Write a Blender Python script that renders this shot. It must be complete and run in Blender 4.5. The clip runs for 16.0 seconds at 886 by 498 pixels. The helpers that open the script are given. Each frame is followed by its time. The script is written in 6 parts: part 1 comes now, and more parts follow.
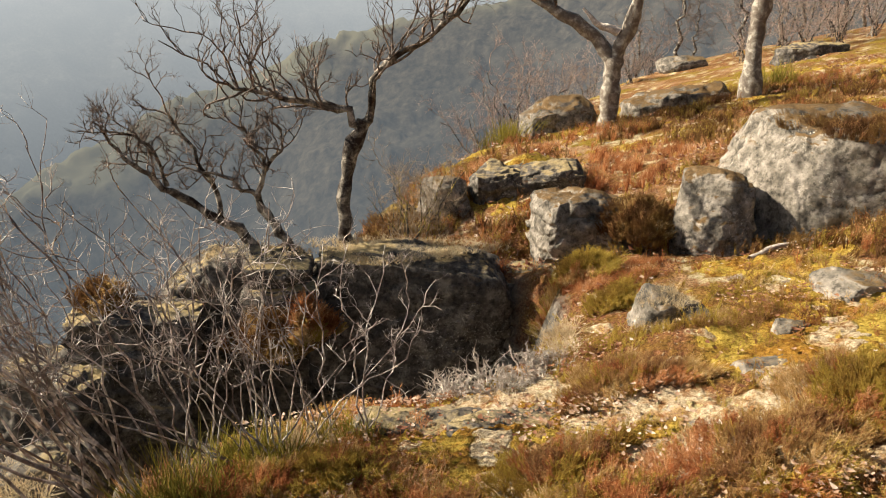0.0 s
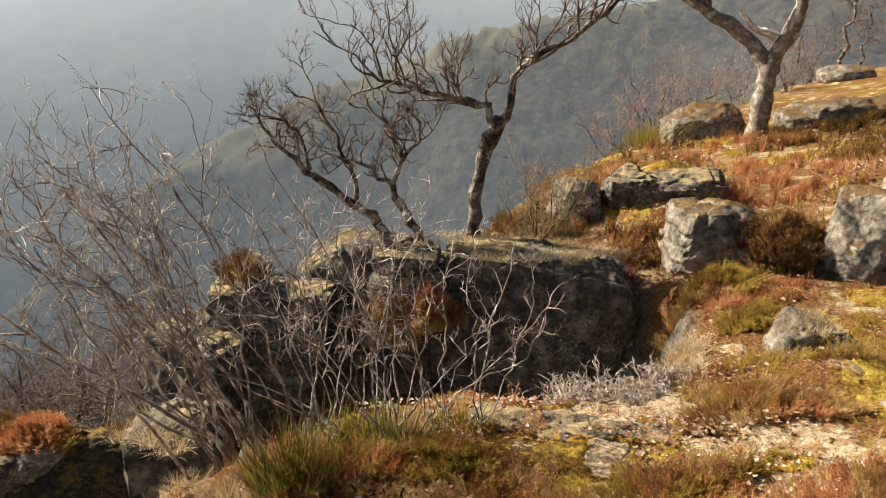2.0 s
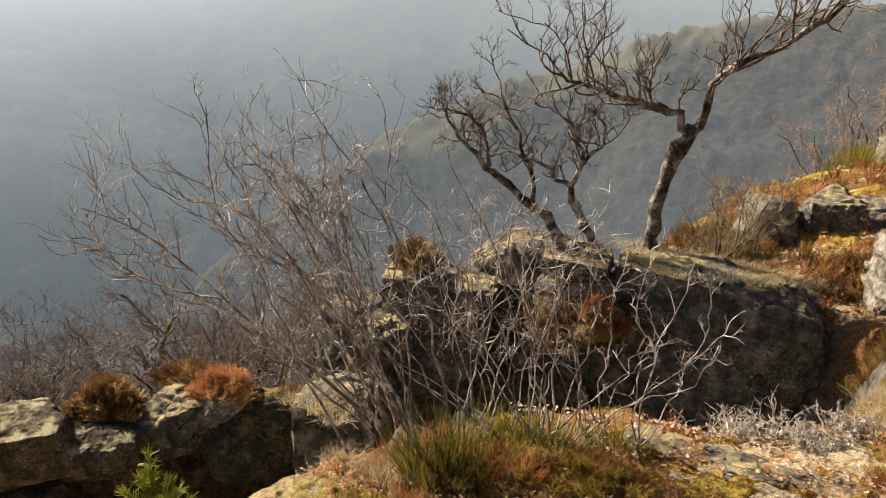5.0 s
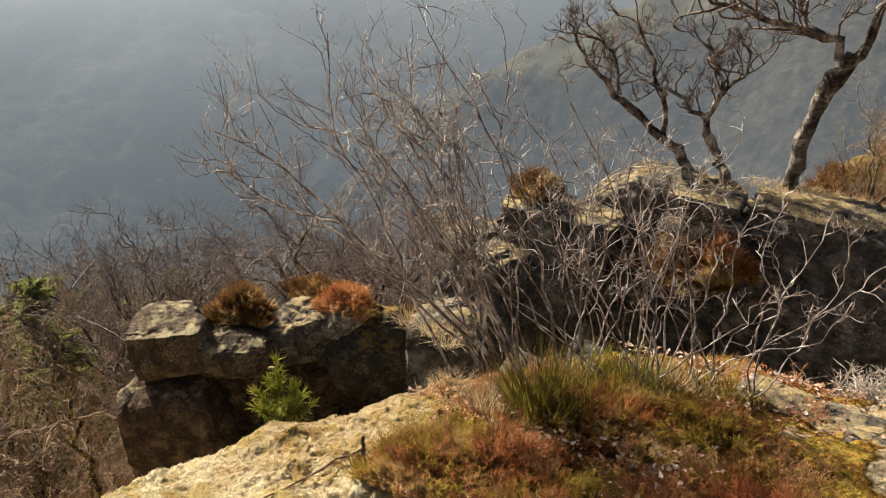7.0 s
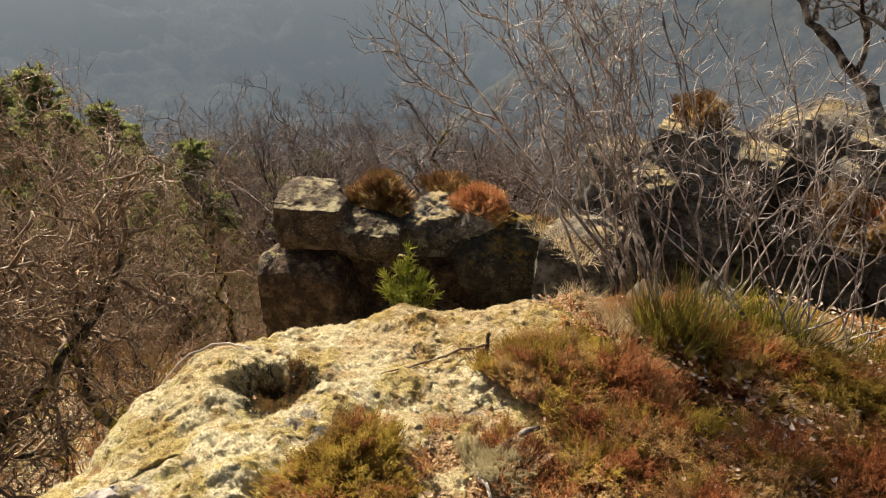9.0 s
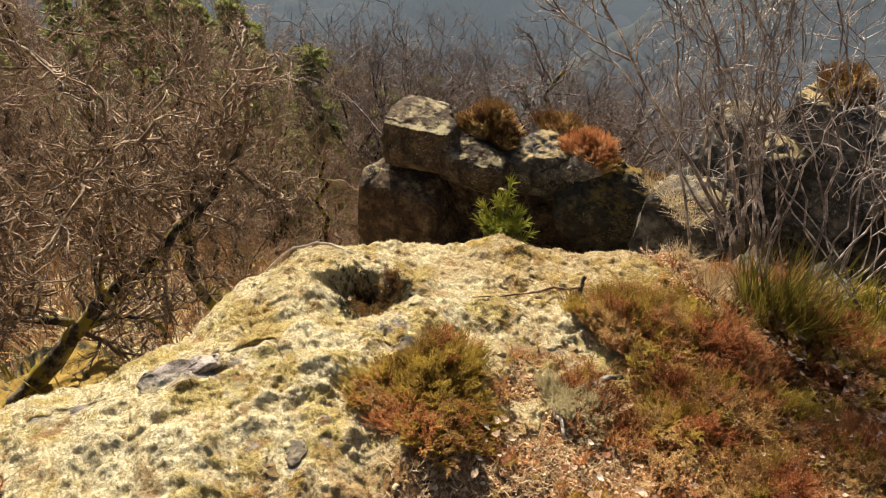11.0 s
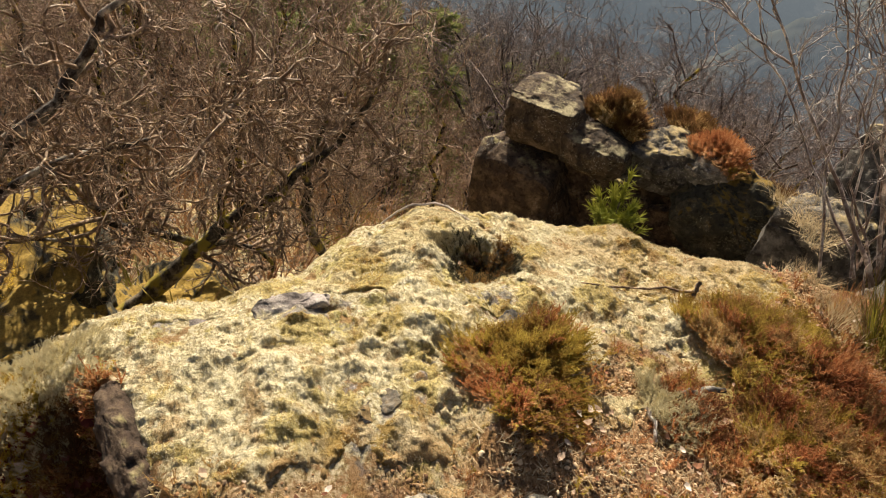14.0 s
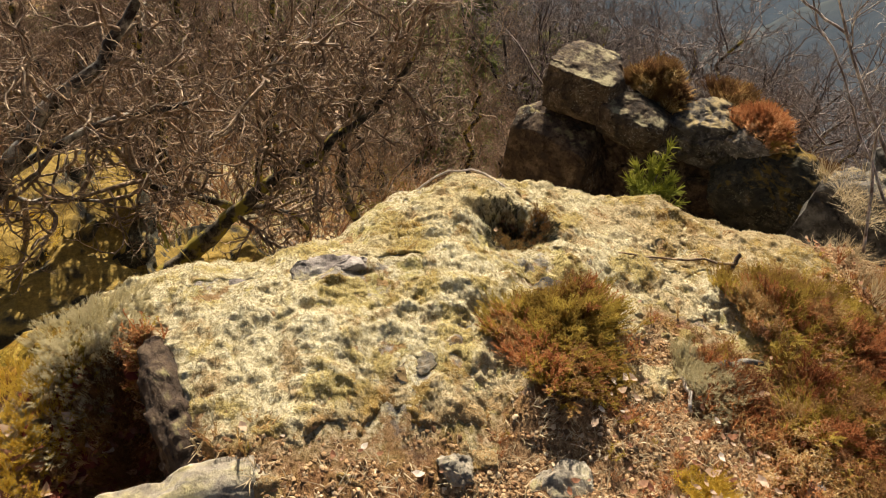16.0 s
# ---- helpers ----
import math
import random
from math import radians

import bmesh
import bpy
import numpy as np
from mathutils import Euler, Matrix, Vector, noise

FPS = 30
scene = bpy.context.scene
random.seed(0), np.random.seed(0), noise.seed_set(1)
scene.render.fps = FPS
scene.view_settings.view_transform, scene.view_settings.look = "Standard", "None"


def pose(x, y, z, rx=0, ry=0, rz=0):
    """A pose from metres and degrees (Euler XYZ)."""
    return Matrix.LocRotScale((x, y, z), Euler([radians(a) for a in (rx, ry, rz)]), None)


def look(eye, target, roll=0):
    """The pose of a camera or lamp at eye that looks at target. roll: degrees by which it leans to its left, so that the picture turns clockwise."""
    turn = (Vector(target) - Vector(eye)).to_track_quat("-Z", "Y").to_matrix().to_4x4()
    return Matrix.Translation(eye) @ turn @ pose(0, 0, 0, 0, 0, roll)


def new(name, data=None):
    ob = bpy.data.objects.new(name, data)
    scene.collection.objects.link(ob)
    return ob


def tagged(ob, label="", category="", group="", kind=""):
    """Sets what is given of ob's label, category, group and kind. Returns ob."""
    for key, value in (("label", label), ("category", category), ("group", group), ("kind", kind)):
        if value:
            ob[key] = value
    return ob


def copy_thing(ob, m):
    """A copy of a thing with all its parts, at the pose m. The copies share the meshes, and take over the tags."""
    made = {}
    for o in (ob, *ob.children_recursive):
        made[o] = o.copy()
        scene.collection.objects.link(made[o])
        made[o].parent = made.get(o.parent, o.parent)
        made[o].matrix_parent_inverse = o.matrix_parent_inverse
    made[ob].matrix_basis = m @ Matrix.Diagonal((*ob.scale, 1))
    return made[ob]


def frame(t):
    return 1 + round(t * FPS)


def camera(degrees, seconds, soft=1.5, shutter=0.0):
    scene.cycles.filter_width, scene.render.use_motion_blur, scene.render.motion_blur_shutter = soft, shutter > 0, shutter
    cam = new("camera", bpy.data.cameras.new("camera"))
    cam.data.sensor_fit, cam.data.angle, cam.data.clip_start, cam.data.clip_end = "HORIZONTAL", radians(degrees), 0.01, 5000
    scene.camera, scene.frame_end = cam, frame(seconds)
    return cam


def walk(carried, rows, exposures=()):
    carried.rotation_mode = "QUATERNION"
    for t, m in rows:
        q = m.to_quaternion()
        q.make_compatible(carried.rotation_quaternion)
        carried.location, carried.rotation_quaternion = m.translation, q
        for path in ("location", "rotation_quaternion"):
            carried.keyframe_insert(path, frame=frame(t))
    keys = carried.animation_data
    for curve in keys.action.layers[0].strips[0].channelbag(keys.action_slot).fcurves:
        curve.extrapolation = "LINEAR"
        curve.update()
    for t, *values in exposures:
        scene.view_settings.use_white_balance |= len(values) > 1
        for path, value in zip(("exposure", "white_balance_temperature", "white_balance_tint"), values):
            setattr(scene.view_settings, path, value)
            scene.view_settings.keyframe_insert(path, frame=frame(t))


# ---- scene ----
cam = camera(63.49, 16.0, 1.0)
PATH = [  # seconds, eye, turn
    (0, -0.000, 0.000, 1.600, 70.00, 0.00, -0.00),
    (0.5, -0.008, -0.002, 1.599, 69.91, -0.86, 1.45),
    (1, -0.015, -0.004, 1.600, 69.69, -1.15, 4.96),
    (1.5, -0.020, -0.005, 1.601, 69.66, -1.03, 7.95),
    (2, -0.023, -0.006, 1.603, 69.67, -1.06, 10.88),
    (2.5, -0.027, -0.011, 1.605, 69.76, -1.41, 13.50),
    (3, -0.035, -0.014, 1.601, 69.83, -1.64, 16.56),
    (3.5, -0.042, -0.017, 1.599, 69.74, -1.84, 19.00),
    (4, -0.055, -0.023, 1.597, 69.42, -2.45, 21.57),
    (4.2, -0.057, -0.022, 1.599, 69.22, -2.45, 22.73),
    (6.3, 0.013, 0.075, 1.681, 66.66, -1.00, 31.38),
    (6.5, 0.012, 0.074, 1.679, 65.65, -0.89, 33.04),
    (7, -0.001, 0.063, 1.664, 62.49, -0.34, 36.03),
    (7.5, -0.018, 0.054, 1.653, 60.24, -1.11, 38.68),
    (8, -0.032, 0.040, 1.641, 58.45, -1.64, 42.17),
    (8.5, -0.044, 0.028, 1.631, 57.01, -2.06, 45.70),
    (9, -0.057, 0.019, 1.616, 55.03, -2.55, 49.16),
    (9.2, -0.060, 0.016, 1.611, 54.11, -2.68, 50.47),
    (11.3, -0.076, -0.048, 1.586, 48.71, -6.03, 62.08),
    (11.5, -0.077, -0.054, 1.585, 48.42, -6.40, 63.26),
    (12, -0.079, -0.071, 1.581, 47.86, -6.76, 66.06),
    (12.5, -0.082, -0.084, 1.579, 47.40, -6.79, 68.28),
    (13, -0.089, -0.091, 1.576, 46.86, -6.76, 70.24),
    (13.5, -0.093, -0.093, 1.573, 46.40, -7.21, 71.46),
    (14, -0.095, -0.102, 1.566, 45.83, -7.31, 72.41),
    (14.5, -0.093, -0.113, 1.559, 44.97, -7.55, 74.00),
    (15, -0.090, -0.122, 1.553, 44.08, -6.80, 74.99),
    (15.5, -0.089, -0.121, 1.554, 43.62, -6.45, 75.07),
    (16, -0.085, -0.122, 1.550, 43.28, -6.39, 75.01),
]
walk(cam, [(t, pose(*row)) for t, *row in PATH], [(0, 0.6), (12, 0.6), (14, 0.53), (16, 0.44)])

# ---------------------------------------------------------------- light
SUN_YAW, SUN_UP = 78.0, 35.0   # degrees to the left of +y, and above the horizon
world = bpy.data.worlds.new("world")
scene.world = world
world.use_nodes = True
wn = world.node_tree.nodes
sky = wn.new("ShaderNodeTexSky")
sky.sky_type, sky.sun_disc = "NISHITA", False
sky.sun_elevation, sky.sun_rotation = radians(SUN_UP), radians(360 - SUN_YAW)
sky.dust_density, sky.air_density = 3.0, 1.2
world.node_tree.links.new(sky.outputs[0], wn["Background"].inputs[0])
wn["Background"].inputs[1].default_value = 0.052
sun = new("sun", bpy.data.lights.new("sun", "SUN"))
sun.data.energy, sun.data.angle, sun.data.color = 7.3, radians(0.6), (1.0, 0.9, 0.74)
to_sun = Vector((-math.sin(radians(SUN_YAW)) * math.cos(radians(SUN_UP)), math.cos(radians(SUN_YAW)) * math.cos(radians(SUN_UP)), math.sin(radians(SUN_UP))))
sun.matrix_world = look(to_sun * 50, (0, 0, 0))
scene.view_settings.exposure = 0.6


# ---------------------------------------------------------------- number tools
def hash3(i, j, k, seed):
    h = (i * 374761393 + j * 668265263 + k * 2147483647 + seed * 1274126177) & 0xFFFFFFFF
    h = ((h ^ (h >> 13)) * 1274126177) & 0xFFFFFFFF
    return ((h ^ (h >> 16)) & 0xFFFF) / 32767.5 - 1.0


def vnoise(x, y, z, seed=0):
    """Smooth value noise, -1 to 1."""
    x, y, z = np.broadcast_arrays(np.asarray(x, float), np.asarray(y, float), np.asarray(z, float))
    xi, yi, zi = (np.floor(a).astype(np.int64) for a in (x, y, z))
    fx, fy, fz = x - xi, y - yi, z - zi
    fx, fy, fz = (a * a * (3 - 2 * a) for a in (fx, fy, fz))
    out = 0
    for a in (0, 1):
        for b in (0, 1):
            for c in (0, 1):
                w = (fx if a else 1 - fx) * (fy if b else 1 - fy) * (fz if c else 1 - fz)
                out = out + w * hash3(xi + a, yi + b, zi + c, seed)
    return out


def fbm(x, y, z, octaves=4, seed=0, gain=0.5):
    out, amp = 0, 1.0
    for o in range(octaves):
        out = out + amp * vnoise(x * 2 ** o + 17.3 * o, y * 2 ** o - 9.1 * o, z * 2 ** o + 4.7 * o, seed + o)
        amp *= gain
    return out


def smooth(a, b, v):
    u = np.clip((np.asarray(v, float) - a) / (b - a), 0, 1)
    return u * u * (3 - 2 * u)


def bump_at(x, y, cx, cy, rx, ry, turn=0.0):
    c, s = math.cos(radians(turn)), math.sin(radians(turn))
    u, v = (x - cx) * c + (y - cy) * s, -(x - cx) * s + (y - cy) * c
    return np.exp(-(u / rx) ** 2 - (v / ry) ** 2)


# ---------------------------------------------------------------- the lie of the land
EDGE = [(-1.3, -3.0), (-1.55, -1.7), (-1.66, -1.15), (-1.7, -0.75), (-1.68, -0.4), (-1.74, -0.1), (-1.88, 0.25), (-2.02, 0.62), (-2.03, 1.05),
        (-1.88, 1.5), (-1.62, 1.95), (-1.35, 2.35), (-0.95, 2.78), (-0.5, 3.0), (0.1, 3.08), (0.45, 3.25), (0.64, 3.6), (0.76, 4.0),
        (0.82, 4.45), (0.5, 4.8), (-0.3, 4.85), (-1.5, 4.9), (-2.0, 4.9), (-2.1, 5.1), (-1.0, 5.5), (-0.6, 7.0), (-0.3, 9.8), (1.0, 11.6),
        (2.8, 15.0), (4.7, 18.6), (7.0, 21.5), (14.0, 29.0), (60.0, 70.0), (90.0, -10.0), (10.0, -60.0), (-1.0, -12.0)]


def edge_distance(x, y):
    """Metres outside the brow of the rock plateau (minus: inside)."""
    best, inside = np.full(x.shape, 1e9), np.zeros(x.shape, bool)
    for (ax, ay), (bx, by) in zip(EDGE, EDGE[1:] + EDGE[:1]):
        dx, dy = bx - ax, by - ay
        u = np.clip(((x - ax) * dx + (y - ay) * dy) / (dx * dx + dy * dy), 0, 1)
        best = np.minimum(best, (x - ax - u * dx) ** 2 + (y - ay - u * dy) ** 2)
        cross = ((ay > y) != (by > y)) & (x < (bx - ax) * (y - ay) / (by - ay + 1e-12) + ax)
        inside ^= cross
    d = np.sqrt(best)
    return np.where(inside, -d, d)


def hollow_at(x, y):
    return np.hypot((x + 1.68 + 0.04 * vnoise(y * 7, 0.3, 0, 16)) / 0.09, (y - 0.76) / 0.13) + 0.4 * vnoise(x * 9, y * 9, 0.1, 8) + 0.3 * vnoise(x * 20, y * 20, 0.1, 8)


def pit_at(x, y):
    beyond = y + 0.27 - 0.5 * (x + 1.0) + 0.09 * vnoise(x * 6, y * 6, 0.5, 9) + 0.03 * vnoise(x * 19, y * 19, 0.5, 9)
    return smooth(0.02, -0.08, beyond) * (1 - 0.5 * smooth(-0.5, -0.85, y)) * smooth(-1.42, -1.02, x + 0.08 * vnoise(x * 5, y * 5, 0.1, 10)) * smooth(-0.72, -0.92, x + 0.05 * vnoise(x * 7, y * 7, 0.2, 13))


def land(x, y, fine=True):
    """Height of the ground."""
    x, y = np.asarray(x, float), np.asarray(y, float)
    r = np.hypot(x, y)
    wob = 0.09 * vnoise(x * 2.1, y * 2.1, 0.3, 5) + 0.03 * vnoise(x * 7, y * 7, 1.3, 6)
    s = edge_distance(x, y) + wob * np.clip(r, 0, 3) / 2
    rise = np.where(x > 0, 0.2 * x, 0.10 * x) - 0.08 * y
    rise = np.where(r > 16, rise - 0.0025 * (r - 16) ** 2 * (r < 60) - (r >= 60) * (0.0025 * 44 ** 2 + 0.2 * (r - 60)), rise)
    z = rise + 0.02
    # the lichen-covered dome of the near ledge, with a hollow in its side and a pit at its end
    z = z + 0.13 * bump_at(x, y, -1.4, 0.42, 0.48, 0.55, 20) + 0.06 * bump_at(x, y, -1.8, 0.72, 0.2, 0.22) - 0.05 * bump_at(x, y, -1.95, 1.25, 0.4, 0.4) + 0.05 * bump_at(x, y, -0.85, -0.1, 0.35, 0.35)
    far_rim = x + 0.02 * vnoise(y * 14, 0.3, 0, 16) + 0.012 * vnoise(y * 40, x * 20, 0.2, 17) + 0.7 * np.abs(y - 0.74) ** 1.5
    z = z - 0.12 * smooth(-1.8, -1.72, far_rim) * smooth(-1.48, -1.72, x) * smooth(0.17, 0.03, np.abs(y - 0.76 + 0.05 * vnoise(x * 16, 0.4, 0, 18)))
    # a bank falls away past the dome, and a pit is sunk into its near side
    z = z - 0.09 * bump_at(x, y, -1.82, 0.02, 0.26, 0.42) - 0.36 * smooth(-0.4, -1.0, y) * smooth(-0.9, -1.4, x)
    z = z - 0.5 * pit_at(x, y)
    # lumps and ledges of the dome
    lump = bump_at(x, y, -1.4, 0.5, 0.75, 1.1)
    z = z + lump * (0.05 * np.abs(fbm(x * 3.4, y * 3.4, 0.9, 2, 12)) - 0.022 + 0.02 * fbm(x * 6.5, y * 6.5, 0.4, 2, 14)) - 0.025 * bump_at(x, y, -1.75, 1.05, 0.2, 0.25)
    # swellings of the heath
    z = z + 0.10 * bump_at(x, y, 1.6, 2.2, 0.8, 0.6) + 0.12 * bump_at(x, y, 1.15, 3.05, 0.25, 0.2) - 0.3 * bump_at(x, y, 1.15, 5.3, 0.75, 0.45) + 0.38 * bump_at(x, y, 3.3, 6.3, 0.9, 1.0) + 0.45 * bump_at(x, y, 0.75, 7.15, 0.65, 0.55)
    z = z - 0.17 * bump_at(x, y, 2.2, 4.75, 0.6, 0.45)
    z = z - 0.06 * np.exp(np.minimum(s, 0) / 0.18)
    so = np.maximum(s, 0)
    drop = 1.05 * smooth(-0.02, 0.34, so) + 0.45 * smooth(0.3, 1.2, so)
    far = np.maximum(so - 0.8, 0)
    slope = 0.74 - 0.42 * smooth(58, 100, np.degrees(np.arctan2(-x, y))) * (x < 0)
    drop = drop + slope * np.minimum(far, 170) + 0.25 * np.maximum(np.minimum(far, 170) - 40, 0)
    z = z - drop
    z = np.maximum(z, -175 + 4 * vnoise(x / 60, y / 60, 0, 3))
    if fine:
        near = np.clip(1.2 - r / 60, 0.0, 1)
        z = z + near * (0.035 * fbm(x * 1.7, y * 1.7, 0.2, 3, 11) + 0.014 * fbm(x * 6, y * 6, 0.7, 3, 21) + 0.018 * np.abs(fbm(x * 14, y * 14, 1.7, 2, 27)) - 0.006)
        wx, wy = x + 0.03 * fbm(x * 8, y * 8, 0.6, 2, 34), y + 0.03 * fbm(x * 8, y * 8, 1.6, 2, 35)
        u, w = 0.8 * wx + 0.6 * wy, -0.6 * wx + 0.8 * wy
        z = z + bump_at(x, y, -1.4, 0.5, 0.9, 1.4) * (0.012 * fbm(u * 9, w * 9, 0.2, 2, 26) + 0.006 * vnoise(w * 23, u * 23, 0.2, 28))
        z = z + np.clip(r / 40 - 0.5, 0, 1) * 1.2 * fbm(x / 6, y / 6, 0, 3, 31)
        z = z + smooth(0.1, 0.5, so) * (1 - smooth(2, 6, so)) * 0.14 * fbm(x * 2.4, y * 2.4, 2.2, 3, 41)
    return z


def cover(x, y):
    """How much of pale lichen, yellow moss, and litter-strewn soil lies at a place (the rest is heath)."""
    s = edge_distance(x, y)
    n1, n2, n3 = fbm(x * 1.3, y * 1.3, 3.1, 4, 51), fbm(x * 1.1, y * 1.1, 7.7, 4, 61), fbm(x * 3.0, y * 3.0, 1.1, 3, 71)
    dome = np.maximum(bump_at(x, y, -1.4, 0.35, 0.62, 0.95, 15), bump_at(x, y, -1.55, 1.55, 0.42, 0.55, 35))
    dome = np.maximum(dome, smooth(-1.2, -1.5, x) * (y < 2.0) * (y > -1.6) * 0.8) * (1 - 0.8 * smooth(-1.12, -0.72, x + 0.16 * n3) * (y < 1.3))
    lichen = smooth(0.25, 0.55, dome + 0.16 * n3 + 0.1 * n1) * (1 - pit_at(x, y)) * (1 - 0.6 * smooth(1.0, 0.6, hollow_at(x, y)))
    bank = smooth(0.02, -0.08, y + 0.42 - 0.5 * (x + 1.3) + 0.05 * n3) * (x < -0.85)
    lichen = lichen * (1 - bank)
    lichen = np.maximum(lichen, 0.9 * smooth(0.4, 0.62, bump_at(x, y, 0.75, 2.45, 0.9, 0.42, -5) * 0.55 + 0.75 * fbm(x * 6, y * 6, 1.9, 3, 72)))
    lichen = np.maximum(lichen, 0.9 * smooth(0.48, 0.68, (bump_at(x, y, 0.3, 2.0, 0.7, 0.5) + bump_at(x, y, 0.2, 1.2, 0.6, 0.4) + bump_at(x, y, 1.1, 2.2, 1.0, 0.6) + bump_at(x, y, -0.3, 1.55, 0.5, 0.4)) * 0.4 + 0.8 * fbm(x * 5, y * 5, 2.9, 3, 73)))
    moss = smooth(0.12, 0.5, n2 + 0.7 * bump_at(x, y, 1.95, 3.6, 1.1, 0.75) + 0.75 * bump_at(x, y, 0.15, 2.3, 0.45, 0.25) + 0.6 * bump_at(x, y, 0.02, 1.9, 0.25, 0.22) + 0.5 * bump_at(x, y, -0.2, 2.65, 0.5, 0.15) + 0.4 * bump_at(x, y, 1.5, 8.5, 2.5, 1.0) + 0.9 * bump_at(x, y, -1.1, -0.85, 0.3, 0.3) * pit_at(x, y) + 0.7 * bank * smooth(-1.25, -1.45, x) + 0.5 * smooth(0.25, 1.0, s) * (1 - smooth(1.5, 2.5, s)) - 0.9 * bump_at(x, y, -0.75, 0.2, 0.45, 0.6) * (1 - pit_at(x, y))) * (1 - lichen)
    path = smooth(0.35, 0.7, np.maximum(1.2 * smooth(1.1, 0.8, hollow_at(x, y)), np.maximum(np.maximum(bump_at(x, y, -0.9, 0.95, 0.45, 0.17, -25), np.maximum(bump_at(x, y, -0.72, 0.62, 0.25, 0.3), bump_at(x, y, -0.74, 1.0, 0.17, 0.22))), bump_at(x, y, -0.55, 0.5, 0.45, 0.4))) + 0.15 * n3)
    soil = np.maximum(np.maximum(path, smooth(0.35, 0.8, n1 * 0.9 - 0.2 * n2)) * (1 - 0.9 * lichen), 0.85 * smooth(1.2, 2.2, s)) * (1 - moss)
    return lichen, moss, soil


# ---------------------------------------------------------------- mesh tools
def mesh_object(name, verts, faces, material, smooth_faces=True, parent=None):
    verts = np.asarray(verts, np.float32)
    me = bpy.data.meshes.new(name)
    if isinstance(faces, np.ndarray):
        n, k = faces.shape
        me.vertices.add(len(verts))
        me.vertices.foreach_set("co", verts.ravel())
        me.loops.add(n * k)
        me.loops.foreach_set("vertex_index", faces.ravel().astype(np.int32))
        me.polygons.add(n)
        me.polygons.foreach_set("loop_start", np.arange(0, n * k, k, dtype=np.int32))
        me.update(calc_edges=True)
        me.validate()
    else:
        me.from_pydata(verts.tolist(), [], faces)
    me.polygons.foreach_set("use_smooth", np.full(len(me.polygons), smooth_faces))
    me.materials.append(material)
    ob = new(name, me)
    if parent is not None:
        ob.parent = parent
    return ob


def thing(name, label, category, at=(0, 0, 0), group=""):
    ob = new(name)
    ob.location = at
    ob.empty_display_size = 0.1
    return tagged(ob, label, category, group)


def floats(ob, name, values):
    a = ob.data.attributes.new(name, "FLOAT", "POINT")
    a.data.foreach_set("value", np.asarray(values, np.float32))


class Tubes:
    """Collects tapered, bent round stems for one mesh."""
    def __init__(self):
        self.v, self.f, self.n = [], [], 0

    def add(self, points, radii, sides=5):
        p = np.asarray(points, float)
        r = np.asarray(radii, float)
        m = len(p)
        tang = np.gradient(p, axis=0)
        tang /= np.linalg.norm(tang, axis=1)[:, None] + 1e-9
        ref = np.array([0.31, 0.22, 0.92]) if abs(tang[0][2]) < 0.8 else np.array([0.95, 0.2, 0.1])
        u = np.cross(tang, ref)
        u /= np.linalg.norm(u, axis=1)[:, None] + 1e-9
        w = np.cross(tang, u)
        a = np.arange(sides) * 2 * np.pi / sides
        ring = p[:, None, :] + r[:, None, None] * (np.cos(a)[None, :, None] * u[:, None, :] + np.sin(a)[None, :, None] * w[:, None, :])
        i = np.arange(m - 1)[:, None] * sides
        j = np.arange(sides)[None, :]
        k = (j + 1) % sides
        q = np.stack([i + j, i + k, i + sides + k, i + sides + j], -1).reshape(-1, 4) + self.n
        self.v.append(ring.reshape(-1, 3))
        self.f.append(q)
        self.n += m * sides

    def build(self, name, material, parent=None, origin=(0, 0, 0)):
        return mesh_object(name, np.concatenate(self.v) - np.asarray(origin), np.concatenate(self.f), material, True, parent)


def resample(points, n, wobble, rng):
    p = np.asarray(points, float)
    d = np.r_[0, np.cumsum(np.linalg.norm(np.diff(p, axis=0), axis=1))]
    t = np.linspace(0, d[-1], n)
    out = np.stack([np.interp(t, d, p[:, k]) for k in range(3)], 1)
    # round the corners a little, then roughen
    for _ in range(2):
        out[1:-1] = 0.25 * out[:-2] + 0.5 * out[1:-1] + 0.25 * out[2:]
    out[1:] += rng.normal(0, wobble, out[1:].shape)
    return out


def grow(tubes, start, way, length, radius, depth, rng, up=0.25, spread=0.75, wander=0.28, kids=(3, 5), shrink=0.62, sides=4, min_len=0.03):
    """A bare branch with its own twigs."""
    n = 7 if depth > 1 else 5 if depth else 3
    p, d, pts = np.array(start, float), np.array(way, float), []
    d /= np.linalg.norm(d) + 1e-9
    for i in range(n):
        pts.append(p.copy())
        d = d + rng.normal(0, wander, 3) + np.array([0, 0, up * 0.3])
        d /= np.linalg.norm(d)
        p = p + d * length / (n - 1)
    pts = np.array(pts)
    tubes.add(pts, np.linspace(radius, radius * (0.45 if depth else 0.3), n), max(3, sides if depth > 1 else 3))
    if depth == 0 or length < min_len:
        return
    for k in range(rng.integers(kids[0], kids[1] + 1)):
        f = rng.uniform(0.25, 1.0)
        i = min(int(f * (n - 1)), n - 2)
        q = pts[i] + (pts[i + 1] - pts[i]) * (f * (n - 1) - i)
        axis = pts[i + 1] - pts[i]
        axis /= np.linalg.norm(axis) + 1e-9
        side = rng.normal(0, 1, 3)
        side -= axis * (side @ axis)
        side /= np.linalg.norm(side) + 1e-9
        way2 = axis * rng.uniform(0.5, 1.0) + side * spread * rng.uniform(0.6, 1.3) + np.array([0, 0, up])
        grow(tubes, q, way2, length * shrink * rng.uniform(0.6, 1.15), radius * 0.55, depth - 1, rng, up, spread, wander, kids, shrink, sides, min_len)


